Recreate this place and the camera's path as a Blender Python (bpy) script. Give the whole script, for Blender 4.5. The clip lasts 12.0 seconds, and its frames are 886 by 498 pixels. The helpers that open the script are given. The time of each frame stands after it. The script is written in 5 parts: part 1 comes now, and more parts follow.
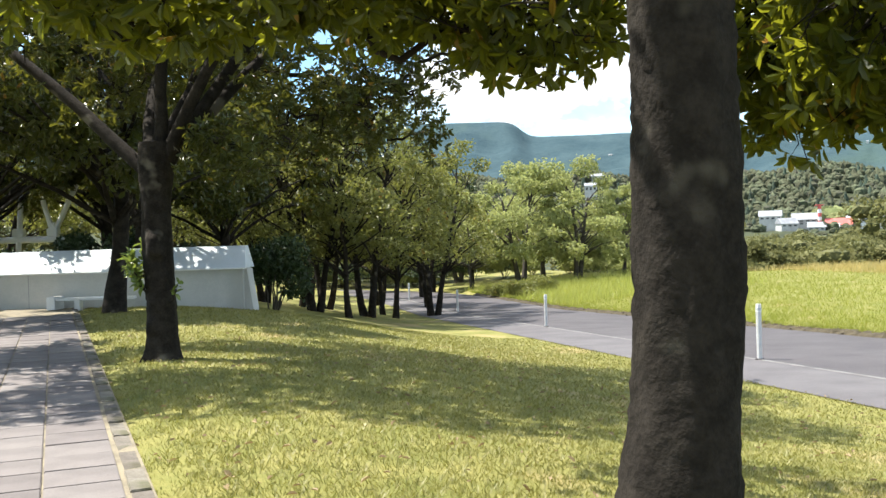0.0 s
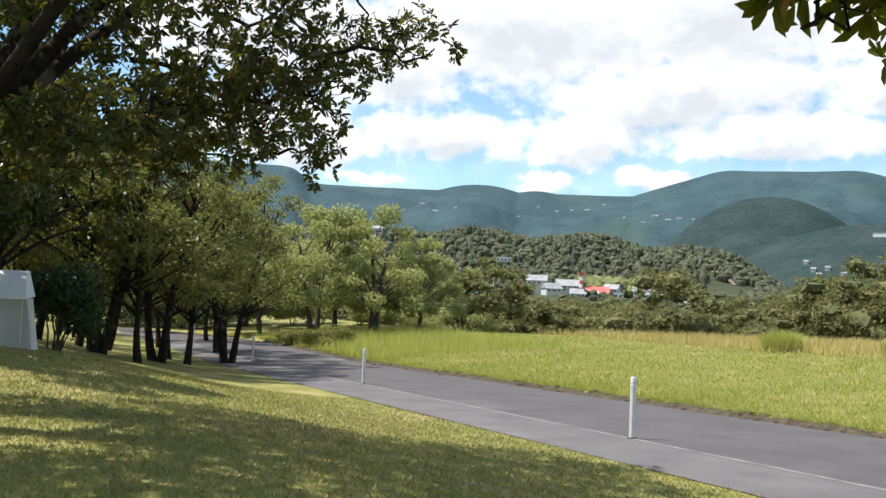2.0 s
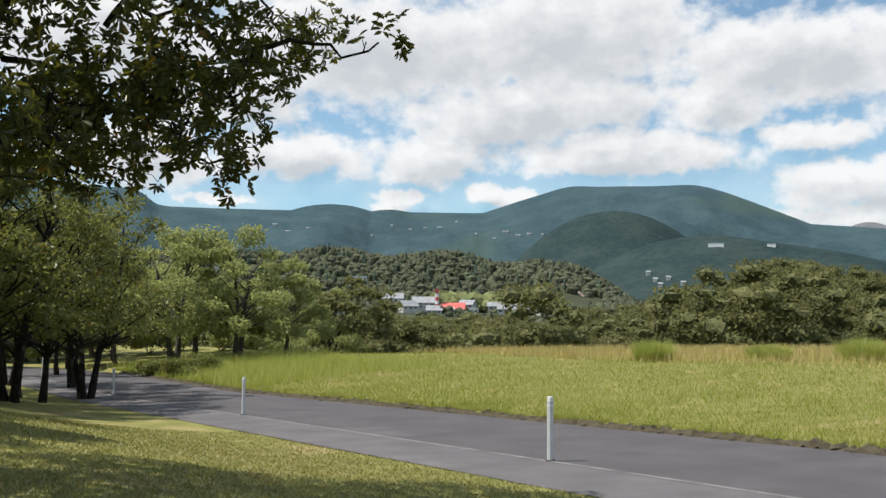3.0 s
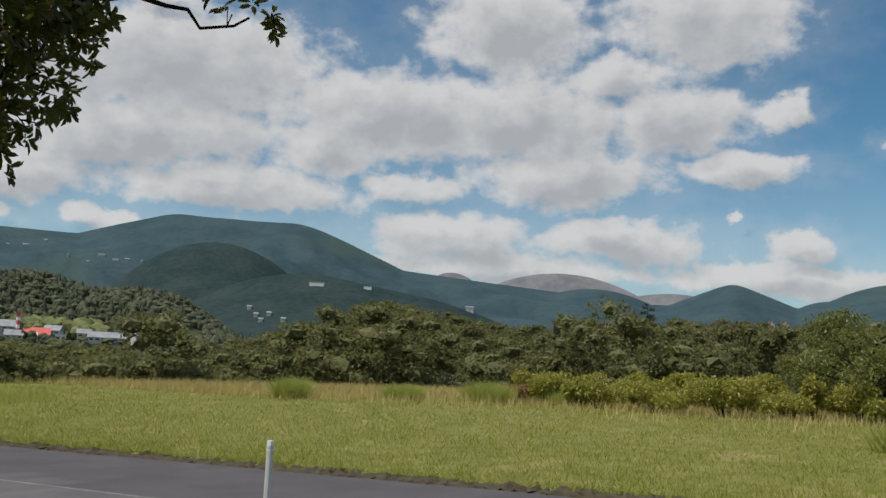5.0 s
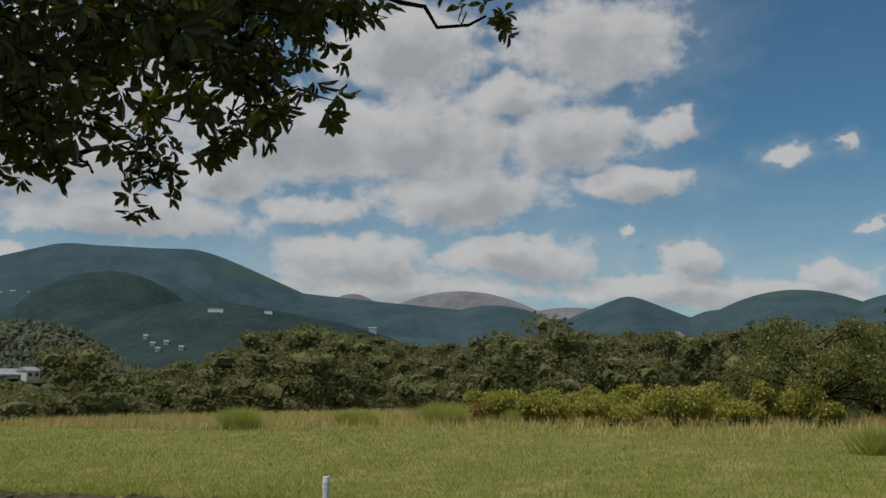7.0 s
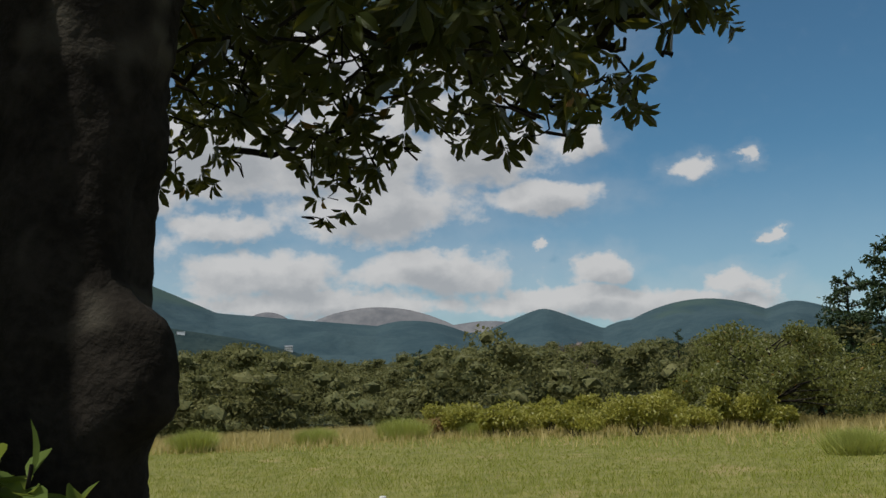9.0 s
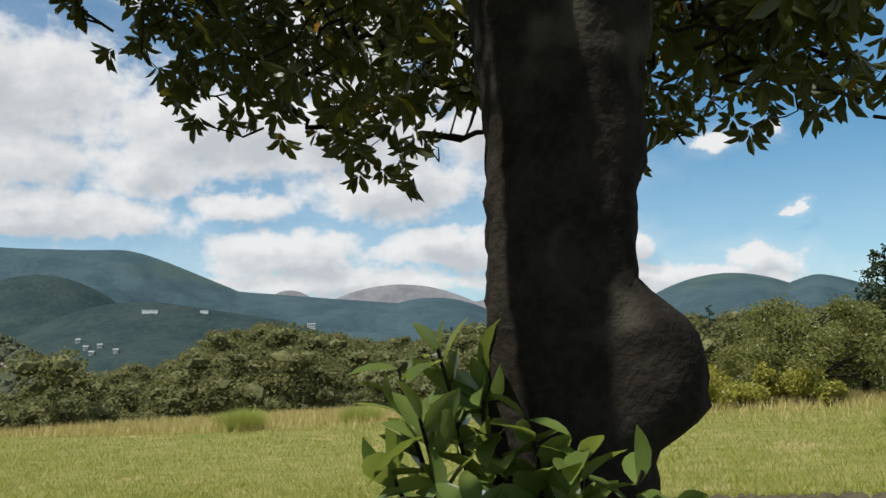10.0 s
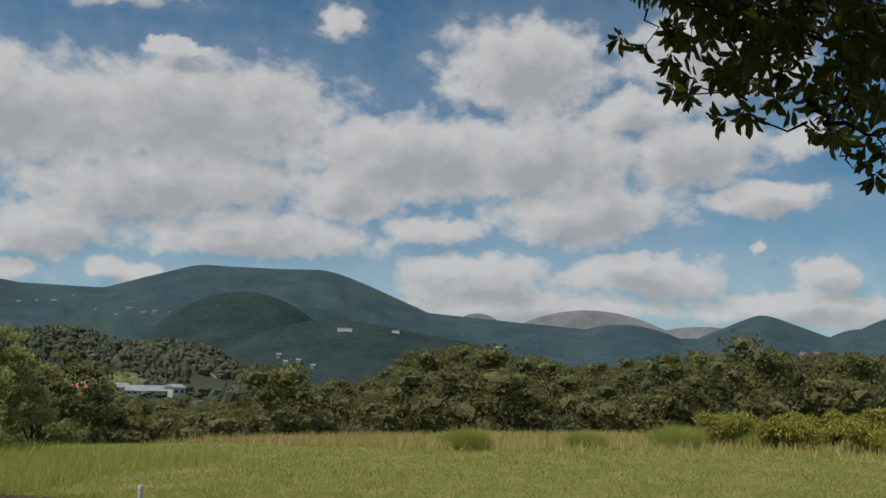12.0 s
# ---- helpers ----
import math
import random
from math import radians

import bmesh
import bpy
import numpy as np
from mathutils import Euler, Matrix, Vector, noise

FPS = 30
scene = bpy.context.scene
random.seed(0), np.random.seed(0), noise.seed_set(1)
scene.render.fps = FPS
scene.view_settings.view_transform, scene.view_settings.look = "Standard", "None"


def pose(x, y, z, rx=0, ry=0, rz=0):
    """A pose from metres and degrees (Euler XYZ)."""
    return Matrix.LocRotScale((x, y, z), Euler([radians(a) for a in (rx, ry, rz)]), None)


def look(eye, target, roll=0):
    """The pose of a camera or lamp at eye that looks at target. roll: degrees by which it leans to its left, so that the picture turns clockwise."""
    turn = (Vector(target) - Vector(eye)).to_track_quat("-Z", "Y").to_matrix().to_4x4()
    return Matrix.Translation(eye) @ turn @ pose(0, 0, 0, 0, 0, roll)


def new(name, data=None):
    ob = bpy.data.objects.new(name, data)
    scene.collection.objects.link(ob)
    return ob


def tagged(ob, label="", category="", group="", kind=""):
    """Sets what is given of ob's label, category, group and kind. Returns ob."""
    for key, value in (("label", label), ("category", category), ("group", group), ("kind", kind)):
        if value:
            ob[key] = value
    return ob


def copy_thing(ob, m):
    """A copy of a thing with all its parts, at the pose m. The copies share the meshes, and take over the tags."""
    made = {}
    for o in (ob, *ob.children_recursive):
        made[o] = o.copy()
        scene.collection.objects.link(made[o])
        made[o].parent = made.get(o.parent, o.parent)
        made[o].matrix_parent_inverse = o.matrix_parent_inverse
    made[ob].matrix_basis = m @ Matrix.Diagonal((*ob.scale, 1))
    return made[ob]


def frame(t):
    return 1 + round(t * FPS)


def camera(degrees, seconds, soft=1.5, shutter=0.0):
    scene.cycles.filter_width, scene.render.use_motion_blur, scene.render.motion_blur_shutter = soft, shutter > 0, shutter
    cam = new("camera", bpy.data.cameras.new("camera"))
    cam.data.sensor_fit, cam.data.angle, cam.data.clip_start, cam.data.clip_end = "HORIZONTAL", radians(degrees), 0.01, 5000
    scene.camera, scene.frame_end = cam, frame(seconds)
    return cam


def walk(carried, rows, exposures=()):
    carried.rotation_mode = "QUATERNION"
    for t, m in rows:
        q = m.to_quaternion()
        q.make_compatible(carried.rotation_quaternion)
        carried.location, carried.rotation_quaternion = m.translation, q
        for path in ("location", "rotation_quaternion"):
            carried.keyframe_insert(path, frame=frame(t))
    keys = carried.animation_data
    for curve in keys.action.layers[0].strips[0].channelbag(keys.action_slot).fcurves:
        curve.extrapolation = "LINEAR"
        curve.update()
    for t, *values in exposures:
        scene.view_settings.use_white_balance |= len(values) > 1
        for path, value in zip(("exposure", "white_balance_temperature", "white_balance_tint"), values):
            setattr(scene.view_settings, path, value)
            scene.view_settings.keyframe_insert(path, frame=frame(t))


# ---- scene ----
cam = camera(49.99, 12.0)
PATH = [
    (0, -0.000, -0.000, 1.394, -0.00, -0.52, 1.72),
    (0.5, -0.274, 0.701, 1.431, -1.32, 0.14, 3.43),
    (1, -0.612, 1.367, 1.420, -5.00, 0.92, 2.10),
    (1.5, -0.911, 2.066, 1.395, -9.63, 1.26, -0.30),
    (2, -1.235, 2.736, 1.381, -13.60, 2.47, -2.39),
    (2.5, -1.500, 3.382, 1.381, -19.21, 2.62, -2.07),
    (3, -1.780, 3.977, 1.400, -22.29, 3.81, -0.42),
    (5, -2.914, 6.045, 1.387, -46.19, 6.54, -2.77),
    (5.5, -3.140, 6.546, 1.403, -49.50, 6.98, -2.93),
    (6, -3.423, 7.086, 1.419, -55.65, 6.86, -2.81),
    (6.5, -3.696, 7.629, 1.393, -55.12, 7.32, -2.50),
    (7, -4.028, 8.196, 1.380, -51.97, 7.89, -0.29),
    (9, -4.940, 9.990, 1.365, -56.90, 8.77, 1.44),
    (9.5, -5.220, 10.430, 1.401, -55.99, 8.60, 0.77),
    (10, -5.510, 10.910, 1.446, -55.61, 7.41, 1.81),
    (10.5, -5.760, 11.350, 1.393, -53.76, 9.04, 0.96),
    (11, -6.080, 11.690, 1.391, -49.10, 8.39, -0.28),
    (11.5, -6.330, 12.050, 1.413, -48.32, 8.73, 0.19),
    (12, -6.470, 12.450, 1.370, -44.59, 8.98, -0.85),
]
walk(cam, [(t, pose(x, y, z, 90 + pitch, roll, yaw)) for t, x, y, z, yaw, pitch, roll in PATH],
     [(0.0, 1.45), (1.0, 1.25), (2.0, 0.85), (2.5, 0.66), (3.0, 0.42), (5.0, -0.20), (6.0, -0.50), (7.0, -0.55), (9.0, -0.36), (9.5, -0.02), (10.0, 0.25), (10.5, 0.06), (11.0, -0.28), (12.0, -0.40)])

# ---- world, sun, exposure ----
SUN_BEARING, SUN_HEIGHT = -70.0, 61.0


def bearing_dir(b, e=0.0):
    """Unit vector for a bearing clockwise from +y and an elevation, in degrees."""
    b, e = radians(b), radians(e)
    return Vector((math.sin(b) * math.cos(e), math.cos(b) * math.cos(e), math.sin(e)))


def nd(tree, kind, *links, operation="", data_type="", blend_type="", smooth=False, clamp=False):
    """A node with its inputs filled by sockets or values, in order."""
    n = tree.nodes.new(kind)
    if operation:
        n.operation = operation
    if data_type:
        n.data_type = data_type
    if blend_type:
        n.blend_type = blend_type
    if smooth:
        n.interpolation_type = "SMOOTHSTEP"
    if clamp:
        n.use_clamp = True
    for i, v in enumerate(links):
        if v is None:
            continue
        if isinstance(v, bpy.types.NodeSocket):
            tree.links.new(v, n.inputs[i])
        else:
            n.inputs[i].default_value = v
    return n


def math_node(tree, op, a, b=None, c=None, clamp=False):
    n = nd(tree, "ShaderNodeMath", a, b, c, operation=op, clamp=clamp)
    return n.outputs[0]


def ramp(tree, value, lo, hi, a=0.0, b=1.0):
    n = nd(tree, "ShaderNodeMapRange", value, lo, hi, a, b, smooth=True)
    return n.outputs[0]


# Clouds: bearing, elevation, half width, half height in degrees.
CLOUDS = [
    (29.9, 16.3, 8.6, 3.1), (28.6, 12.3, 7.8, 1.7), (32.7, 9.4, 8.0, 1.25), (22.0, 9.2, 3.2, 1.5), (42.5, 14.4, 7.0, 2.3),
    (50.2, 14.2, 7.0, 2.3), (53.1, 11.1, 5.6, 1.7), (59.7, 14.6, 4.6, 1.6), (49.4, 19.7, 4.8, 2.5), (61.2, 19.9, 5.2, 2.3),
    (65.5, 14.9, 1.6, 0.8), (63.3, 11.6, 3.5, 0.85), (44.2, 10.1, 3.1, 0.9), (46.4, 7.1, 5.2, 1.25), (56.6, 7.4, 4.9, 1.15),
    (49.9, 5.6, 8.0, 0.8), (25.6, 7.1, 1.9, 0.55), (66.7, 7.1, 1.8, 0.9), (64.3, 5.5, 6.6, 0.8), (62.7, 8.9, 0.5, 0.28),
    (28.0, 20.0, 2.0, 0.4), (18.4, 15.6, 12.0, 2.9), (13.1, 9.3, 5.6, 1.3), (20.3, 8.4, 2.3, 0.9), (10.2, 12.8, 4.4, 1.7),
    (25.5, 11.6, 6.0, 1.5), (8.7, 6.6, 2.0, 0.5), (19.4, 6.6, 1.6, 0.5), (3.6, 9.1, 5.0, 1.9), (72.3, 12.7, 1.3, 0.6),
    (75.5, 13.3, 0.65, 0.5), (76.3, 8.5, 0.55, 0.28), (74.5, 6.0, 2.0, 0.65), (37.7, 22.3, 1.4, 0.9), (22.0, 23.0, 5.0, 0.9),
    (2.0, 15.0, 8.0, 3.0), (56.0, 17.0, 3.0, 1.1), (38.5, 12.4, 3.6, 1.5), (70.0, 4.9, 7.0, 0.6),
]


def cloud_group():
    g = bpy.data.node_groups.new("cloud_field", "ShaderNodeTree")
    g.interface.new_socket("At", in_out="INPUT", socket_type="NodeSocketVector")
    g.interface.new_socket("Density", in_out="OUTPUT", socket_type="NodeSocketFloat")
    gin, gout = g.nodes.new("NodeGroupInput"), g.nodes.new("NodeGroupOutput")
    at = gin.outputs[0]
    flat = nd(g, "ShaderNodeVectorMath", at, (0.85, 1.1, 1.0), operation="MULTIPLY").outputs[0]
    big = nd(g, "ShaderNodeTexNoise", flat, None, 0.40, 5.0, 0.58)
    fine = nd(g, "ShaderNodeTexNoise", flat, None, 0.62, 6.0, 0.56)
    bend = nd(g, "ShaderNodeVectorMath", big.outputs["Color"], (0.5, 0.5, 0.5), operation="SUBTRACT").outputs[0]
    bend = nd(g, "ShaderNodeVectorMath", bend, (4.6, 2.6, 0.0), operation="MULTIPLY").outputs[0]
    at2 = nd(g, "ShaderNodeVectorMath", at, bend, operation="ADD").outputs[0]
    best = None
    for b, e, w, h in CLOUDS:
        off = nd(g, "ShaderNodeVectorMath", at2, (-b, -e, 0.0), operation="ADD").outputs[0]
        off = nd(g, "ShaderNodeVectorMath", off, (0.98 / w, 0.91 / h, 0.0), operation="MULTIPLY").outputs[0]
        d = nd(g, "ShaderNodeVectorMath", off, operation="LENGTH").outputs["Value"]
        d = math_node(g, "SUBTRACT", 1.28, d)
        best = d if best is None else math_node(g, "SMOOTH_MAX", best, d, 0.25)
    # cumulus cover everywhere else, of the same kind
    xyz = nd(g, "ShaderNodeSeparateXYZ", at)
    away = math_node(g, "ABSOLUTE", math_node(g, "SUBTRACT", xyz.outputs[0], 38.0))
    away = math_node(g, "MAXIMUM", ramp(g, away, 40.0, 60.0), ramp(g, xyz.outputs[1], 21.0, 28.0))
    wide = nd(g, "ShaderNodeTexNoise", at, None, 0.09, 4.0, 0.55).outputs[0]
    wide = math_node(g, "MULTIPLY", math_node(g, "SUBTRACT", wide, 0.47), 4.0)
    best = math_node(g, "MAXIMUM", best, math_node(g, "ADD", wide, math_node(g, "MULTIPLY", math_node(g, "SUBTRACT", away, 1.0), 3.0)))
    best = math_node(g, "MAXIMUM", best, -1.0)
    rough = math_node(g, "MULTIPLY", math_node(g, "SUBTRACT", fine.outputs[0], 0.5), 1.35)
    g.links.new(math_node(g, "ADD", best, rough), gout.inputs[0])
    return g


world = bpy.data.worlds.new("sky")
scene.world = world
world.use_nodes = True
wt = world.node_tree
wt.nodes.clear()
sky = nd(wt, "ShaderNodeTexSky")
sky.sky_type, sky.sun_disc = "NISHITA", False
sky.sun_elevation, sky.sun_rotation = radians(SUN_HEIGHT), radians(SUN_BEARING)
sky.altitude, sky.air_density, sky.dust_density, sky.ozone_density = 700, 1.0, 0.3, 2.5
way = nd(wt, "ShaderNodeTexCoord").outputs["Generated"]
sep = nd(wt, "ShaderNodeSeparateXYZ", way)
az = math_node(wt, "MULTIPLY", math_node(wt, "ARCTAN2", sep.outputs[0], sep.outputs[1]), 180 / math.pi)
el = math_node(wt, "MULTIPLY", math_node(wt, "ARCSINE", sep.outputs[2]), 180 / math.pi)
where = nd(wt, "ShaderNodeCombineXYZ", az, el, 0.0).outputs[0]
field = cloud_group()
here = nd(wt, "ShaderNodeGroup")
here.node_tree = field
wt.links.new(where, here.inputs[0])
above = nd(wt, "ShaderNodeGroup")
above.node_tree = field
wt.links.new(nd(wt, "ShaderNodeVectorMath", where, (-0.7, 0.95, 0.0), operation="ADD").outputs[0], above.inputs[0])
cover = ramp(wt, here.outputs[0], -0.14, 0.58)
veil = math_node(wt, "MULTIPLY", ramp(wt, here.outputs[0], -1.0, 0.3), 0.16)
haze = ramp(wt, el, 15.0, 2.0, 0.0, 0.30)
cover = math_node(wt, "MAXIMUM", cover, math_node(wt, "ADD", veil, haze))
puff = nd(wt, "ShaderNodeTexNoise", where, None, 0.34, 4.0, 0.55).outputs[0]
thick = math_node(wt, "ADD", ramp(wt, above.outputs[0], -0.05, 1.35), math_node(wt, "MULTIPLY", math_node(wt, "SUBTRACT", puff, 0.5), 1.0), clamp=True)
cloud_col = nd(wt, "ShaderNodeMix", thick, data_type="RGBA")
cloud_col.inputs[6].default_value = (7.2, 7.2, 7.2, 1)
cloud_col.inputs[7].default_value = (4.6, 4.8, 5.05, 1)
above_ground = ramp(wt, el, -2.0, 2.0)
cover = math_node(wt, "MULTIPLY", cover, math_node(wt, "MULTIPLY", above_ground, 0.96))
tint = nd(wt, "ShaderNodeMix", 1.0, data_type="RGBA", blend_type="MULTIPLY")
wt.links.new(sky.outputs[0], tint.inputs[6])
tint.inputs[7].default_value = (0.60, 0.93, 0.96, 1)
sky_mix = nd(wt, "ShaderNodeMix", cover, data_type="RGBA")
wt.links.new(tint.outputs[2], sky_mix.inputs[6])
wt.links.new(cloud_col.outputs[2], sky_mix.inputs[7])
bg = nd(wt, "ShaderNodeBackground", sky_mix.outputs[2], 0.10)
wt.links.new(bg.outputs[0], nd(wt, "ShaderNodeOutputWorld").inputs[0])

sun = new("sun", bpy.data.lights.new("sun", "SUN"))
sun.data.energy, sun.data.angle, sun.data.color = 4.4, radians(0.53), (1.0, 0.95, 0.86)
sun.matrix_world = look(bearing_dir(SUN_BEARING, SUN_HEIGHT) * 100, (0, 0, 0))


# ---- materials ----
def shade(name, a, b, scale=6.0, rough=0.8, bump=0.3, grain=60.0, extra=None, spec=0.3, per_object=0.0, island=0.0, third=None, metal=0.0, relief=0.02):
    """A procedural surface: two colours by a broad noise, fine grain and relief, optional third colour in patches."""
    m = bpy.data.materials.new(name)
    m.use_nodes = True
    t = m.node_tree
    p = t.nodes["Principled BSDF"]
    at = nd(t, "ShaderNodeTexCoord").outputs["Object"]
    broad = nd(t, "ShaderNodeTexNoise", at, None, scale, 5.0, 0.6).outputs[0]
    fine = nd(t, "ShaderNodeTexNoise", at, None, grain, 4.0, 0.6).outputs[0]
    f = math_node(t, "ADD", math_node(t, "MULTIPLY", broad, 0.65), math_node(t, "MULTIPLY", fine, 0.35))
    mix = nd(t, "ShaderNodeMix", ramp(t, f, 0.34, 0.66), data_type="RGBA")
    mix.inputs[6].default_value, mix.inputs[7].default_value = (*a, 1), (*b, 1)
    col = mix.outputs[2]
    if third:
        spot = nd(t, "ShaderNodeTexNoise", at, None, scale * 0.31, 3.0, 0.55).outputs[0]
        mix3 = nd(t, "ShaderNodeMix", ramp(t, spot, third[1], third[1] + 0.14), data_type="RGBA")
        t.links.new(col, mix3.inputs[6])
        mix3.inputs[7].default_value = (*third[0], 1)
        col = mix3.outputs[2]
    if per_object or island:
        r = nd(t, "ShaderNodeObjectInfo").outputs["Random"] if per_object else nd(t, "ShaderNodeNewGeometry").outputs["Random Per Island"]
        k = per_object or island
        hsv = nd(t, "ShaderNodeHueSaturation", math_node(t, "MULTIPLY_ADD", r, 0.06 * k, 0.5 - 0.03 * k), 1.0, math_node(t, "MULTIPLY_ADD", r, 0.8 * k, 1 - 0.4 * k), 1.0, col)
        col = hsv.outputs[0]
    t.links.new(col, p.inputs["Base Color"])
    p.inputs["Roughness"].default_value = rough
    p.inputs["Specular IOR Level"].default_value = spec
    p.inputs["Metallic"].default_value = metal
    if bump:
        bn = nd(t, "ShaderNodeBump", bump, relief)
        t.links.new(f, bn.inputs["Height"])
        t.links.new(bn.outputs[0], p.inputs["Normal"])
    return m


def leaf_shade(name, a, b, through_col, gloss=0.35, share=0.35, spread=1.0, yellow=0.0, spec=0.4, patch=1.3):
    """Leaves: coloured leaf by leaf, letting some light through."""
    m = bpy.data.materials.new(name)
    m.use_nodes = True
    t = m.node_tree
    p, out = t.nodes["Principled BSDF"], t.nodes["Material Output"]
    r = nd(t, "ShaderNodeNewGeometry").outputs["Random Per Island"]
    at = nd(t, "ShaderNodeTexCoord").outputs["Object"]
    n = nd(t, "ShaderNodeTexNoise", at, None, patch, 3.0, 0.5).outputs[0]
    f = math_node(t, "ADD", math_node(t, "MULTIPLY", r, 0.6 * spread), math_node(t, "MULTIPLY", n, 0.5), clamp=True)
    mix = nd(t, "ShaderNodeMix", f, data_type="RGBA")
    mix.inputs[6].default_value, mix.inputs[7].default_value = (*a, 1), (*b, 1)
    col = mix.outputs[2]
    if yellow:
        my = nd(t, "ShaderNodeMix", math_node(t, "GREATER_THAN", r, 1 - yellow), data_type="RGBA")
        t.links.new(col, my.inputs[6])
        my.inputs[7].default_value = (0.32, 0.16, 0.03, 1)
        col = my.outputs[2]
    t.links.new(col, p.inputs["Base Color"])
    p.inputs["Roughness"].default_value = gloss
    p.inputs["Specular IOR Level"].default_value = spec
    tr = nd(t, "ShaderNodeBsdfTranslucent", (*through_col, 1))
    mx = nd(t, "ShaderNodeMixShader", share)
    t.links.new(p.outputs[0], mx.inputs[1])
    t.links.new(tr.outputs[0], mx.inputs[2])
    t.links.new(mx.outputs[0], out.inputs[0])
    return m


M_LAWN = shade("lawn", (0.125, 0.135, 0.028), (0.245, 0.225, 0.07), 1.6, 0.9, 0.6, 45, third=((0.29, 0.23, 0.10), 0.56))
M_BLADE = leaf_shade("lawn_blade", (0.16, 0.17, 0.04), (0.34, 0.305, 0.105), (0.24, 0.235, 0.045), 0.5, 0.3)
M_MEADOW_BLADE = leaf_shade("meadow_blade", (0.15, 0.19, 0.022), (0.32, 0.33, 0.05), (0.28, 0.32, 0.03), 0.5, 0.35)
M_STRAW = leaf_shade("straw_blade", (0.42, 0.35, 0.13), (0.58, 0.47, 0.21), (0.52, 0.42, 0.14), 0.6, 0.35)
M_ASPHALT = shade("asphalt", (0.066, 0.061, 0.066), (0.094, 0.087, 0.092), 0.7, 0.88, 0.25, 90, third=((0.125, 0.118, 0.122), 0.6))
M_WALKWAY = shade("walkway_asphalt", (0.095, 0.089, 0.094), (0.132, 0.125, 0.13), 0.9, 0.9, 0.25, 80, third=((0.155, 0.148, 0.148), 0.6))
M_PAVER = shade("paver", (0.135, 0.12, 0.116), (0.19, 0.17, 0.163), 2.5, 0.88, 0.3, 70, per_object=0.35, third=((0.13, 0.12, 0.115), 0.6))
M_JOINT = shade("joint_sand", (0.15, 0.13, 0.10), (0.30, 0.26, 0.18), 4, 0.95, 0.3, 80)
M_EDGING = shade("edging_stone", (0.12, 0.105, 0.088), (0.20, 0.18, 0.15), 6, 0.9, 0.6, 40, per_object=0.5, third=((0.09, 0.085, 0.05), 0.55))
M_LINE = shade("line_paint", (0.14, 0.135, 0.13), (0.23, 0.225, 0.22), 3, 0.8, 0.2, 60, third=((0.11, 0.105, 0.105), 0.56))
M_DIRT = shade("dirt", (0.045, 0.036, 0.024), (0.09, 0.075, 0.045), 3, 0.95, 0.8, 30)
M_STEEL = shade("steel_post", (0.52, 0.53, 0.53), (0.62, 0.63, 0.63), 5, 0.45, 0.05, 50, spec=0.5)
M_WHITE = shade("white_paint", (0.72, 0.73, 0.73), (0.80, 0.80, 0.80), 2, 0.6, 0.05, 40)
M_PANEL = shade("pale_panel", (0.47, 0.52, 0.54), (0.55, 0.59, 0.61), 0.8, 0.6, 0.05, 30)
M_CONCRETE = shade("pale_concrete", (0.43, 0.44, 0.43), (0.54, 0.54, 0.52), 0.9, 0.85, 0.2, 35, third=((0.37, 0.37, 0.35), 0.57))
M_BARK = shade("bark", (0.011, 0.009, 0.007), (0.031, 0.026, 0.021), 7, 0.95, 1.0, 42, spec=0.15, third=((0.125, 0.112, 0.088), 0.58))
M_BARK2 = shade("grey_bark", (0.05, 0.043, 0.036), (0.10, 0.088, 0.072), 4, 0.92, 0.8, 30)
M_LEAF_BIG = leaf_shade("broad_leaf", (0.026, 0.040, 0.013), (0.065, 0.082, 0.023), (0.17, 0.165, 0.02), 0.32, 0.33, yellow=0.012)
# Lit copy of the broad leaf: backlight put into a stronger see-through yellow-green.
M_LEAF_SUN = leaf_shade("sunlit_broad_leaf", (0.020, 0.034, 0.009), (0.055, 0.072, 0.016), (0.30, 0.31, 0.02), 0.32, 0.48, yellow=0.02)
# Fresh green, lightened further: sun and sky glints are put into the colour.
M_LEAF_FRESH = leaf_shade("fresh_leaf", (0.070, 0.11, 0.028), (0.17, 0.23, 0.065), (0.32, 0.40, 0.07), 0.18, 0.30, spec=0.65)
M_LEAF_CHERRY = leaf_shade("cherry_leaf", (0.19, 0.22, 0.080), (0.35, 0.365, 0.16), (0.42, 0.45, 0.16), 0.5, 0.44, spec=0.25)
M_LEAF_GROVE = leaf_shade("grove_leaf", (0.09, 0.105, 0.03), (0.19, 0.195, 0.06), (0.30, 0.31, 0.07), 0.45, 0.34, yellow=0.01)
M_LEAF_DARK = leaf_shade("conifer_leaf", (0.018, 0.036, 0.014), (0.04, 0.065, 0.02), (0.06, 0.09, 0.02), 0.5, 0.2)
M_LEAF_SHRUB = leaf_shade("shrub_leaf", (0.17, 0.185, 0.035), (0.40, 0.37, 0.08), (0.44, 0.42, 0.07), 0.45, 0.35)
M_WOODS = leaf_shade("woods_leaf", (0.095, 0.106, 0.044), (0.21, 0.195, 0.080), (0.22, 0.22, 0.08), 0.8, 0.38, 0.45, spec=0.12, patch=0.16)
M_LEAF_RUST = leaf_shade("rust_leaf", (0.22, 0.15, 0.055), (0.38, 0.24, 0.10), (0.34, 0.22, 0.06), 0.5, 0.3)
M_TUFT = leaf_shade("tuft_blade", (0.26, 0.29, 0.07), (0.44, 0.45, 0.13), (0.44, 0.48, 0.10), 0.5, 0.4)
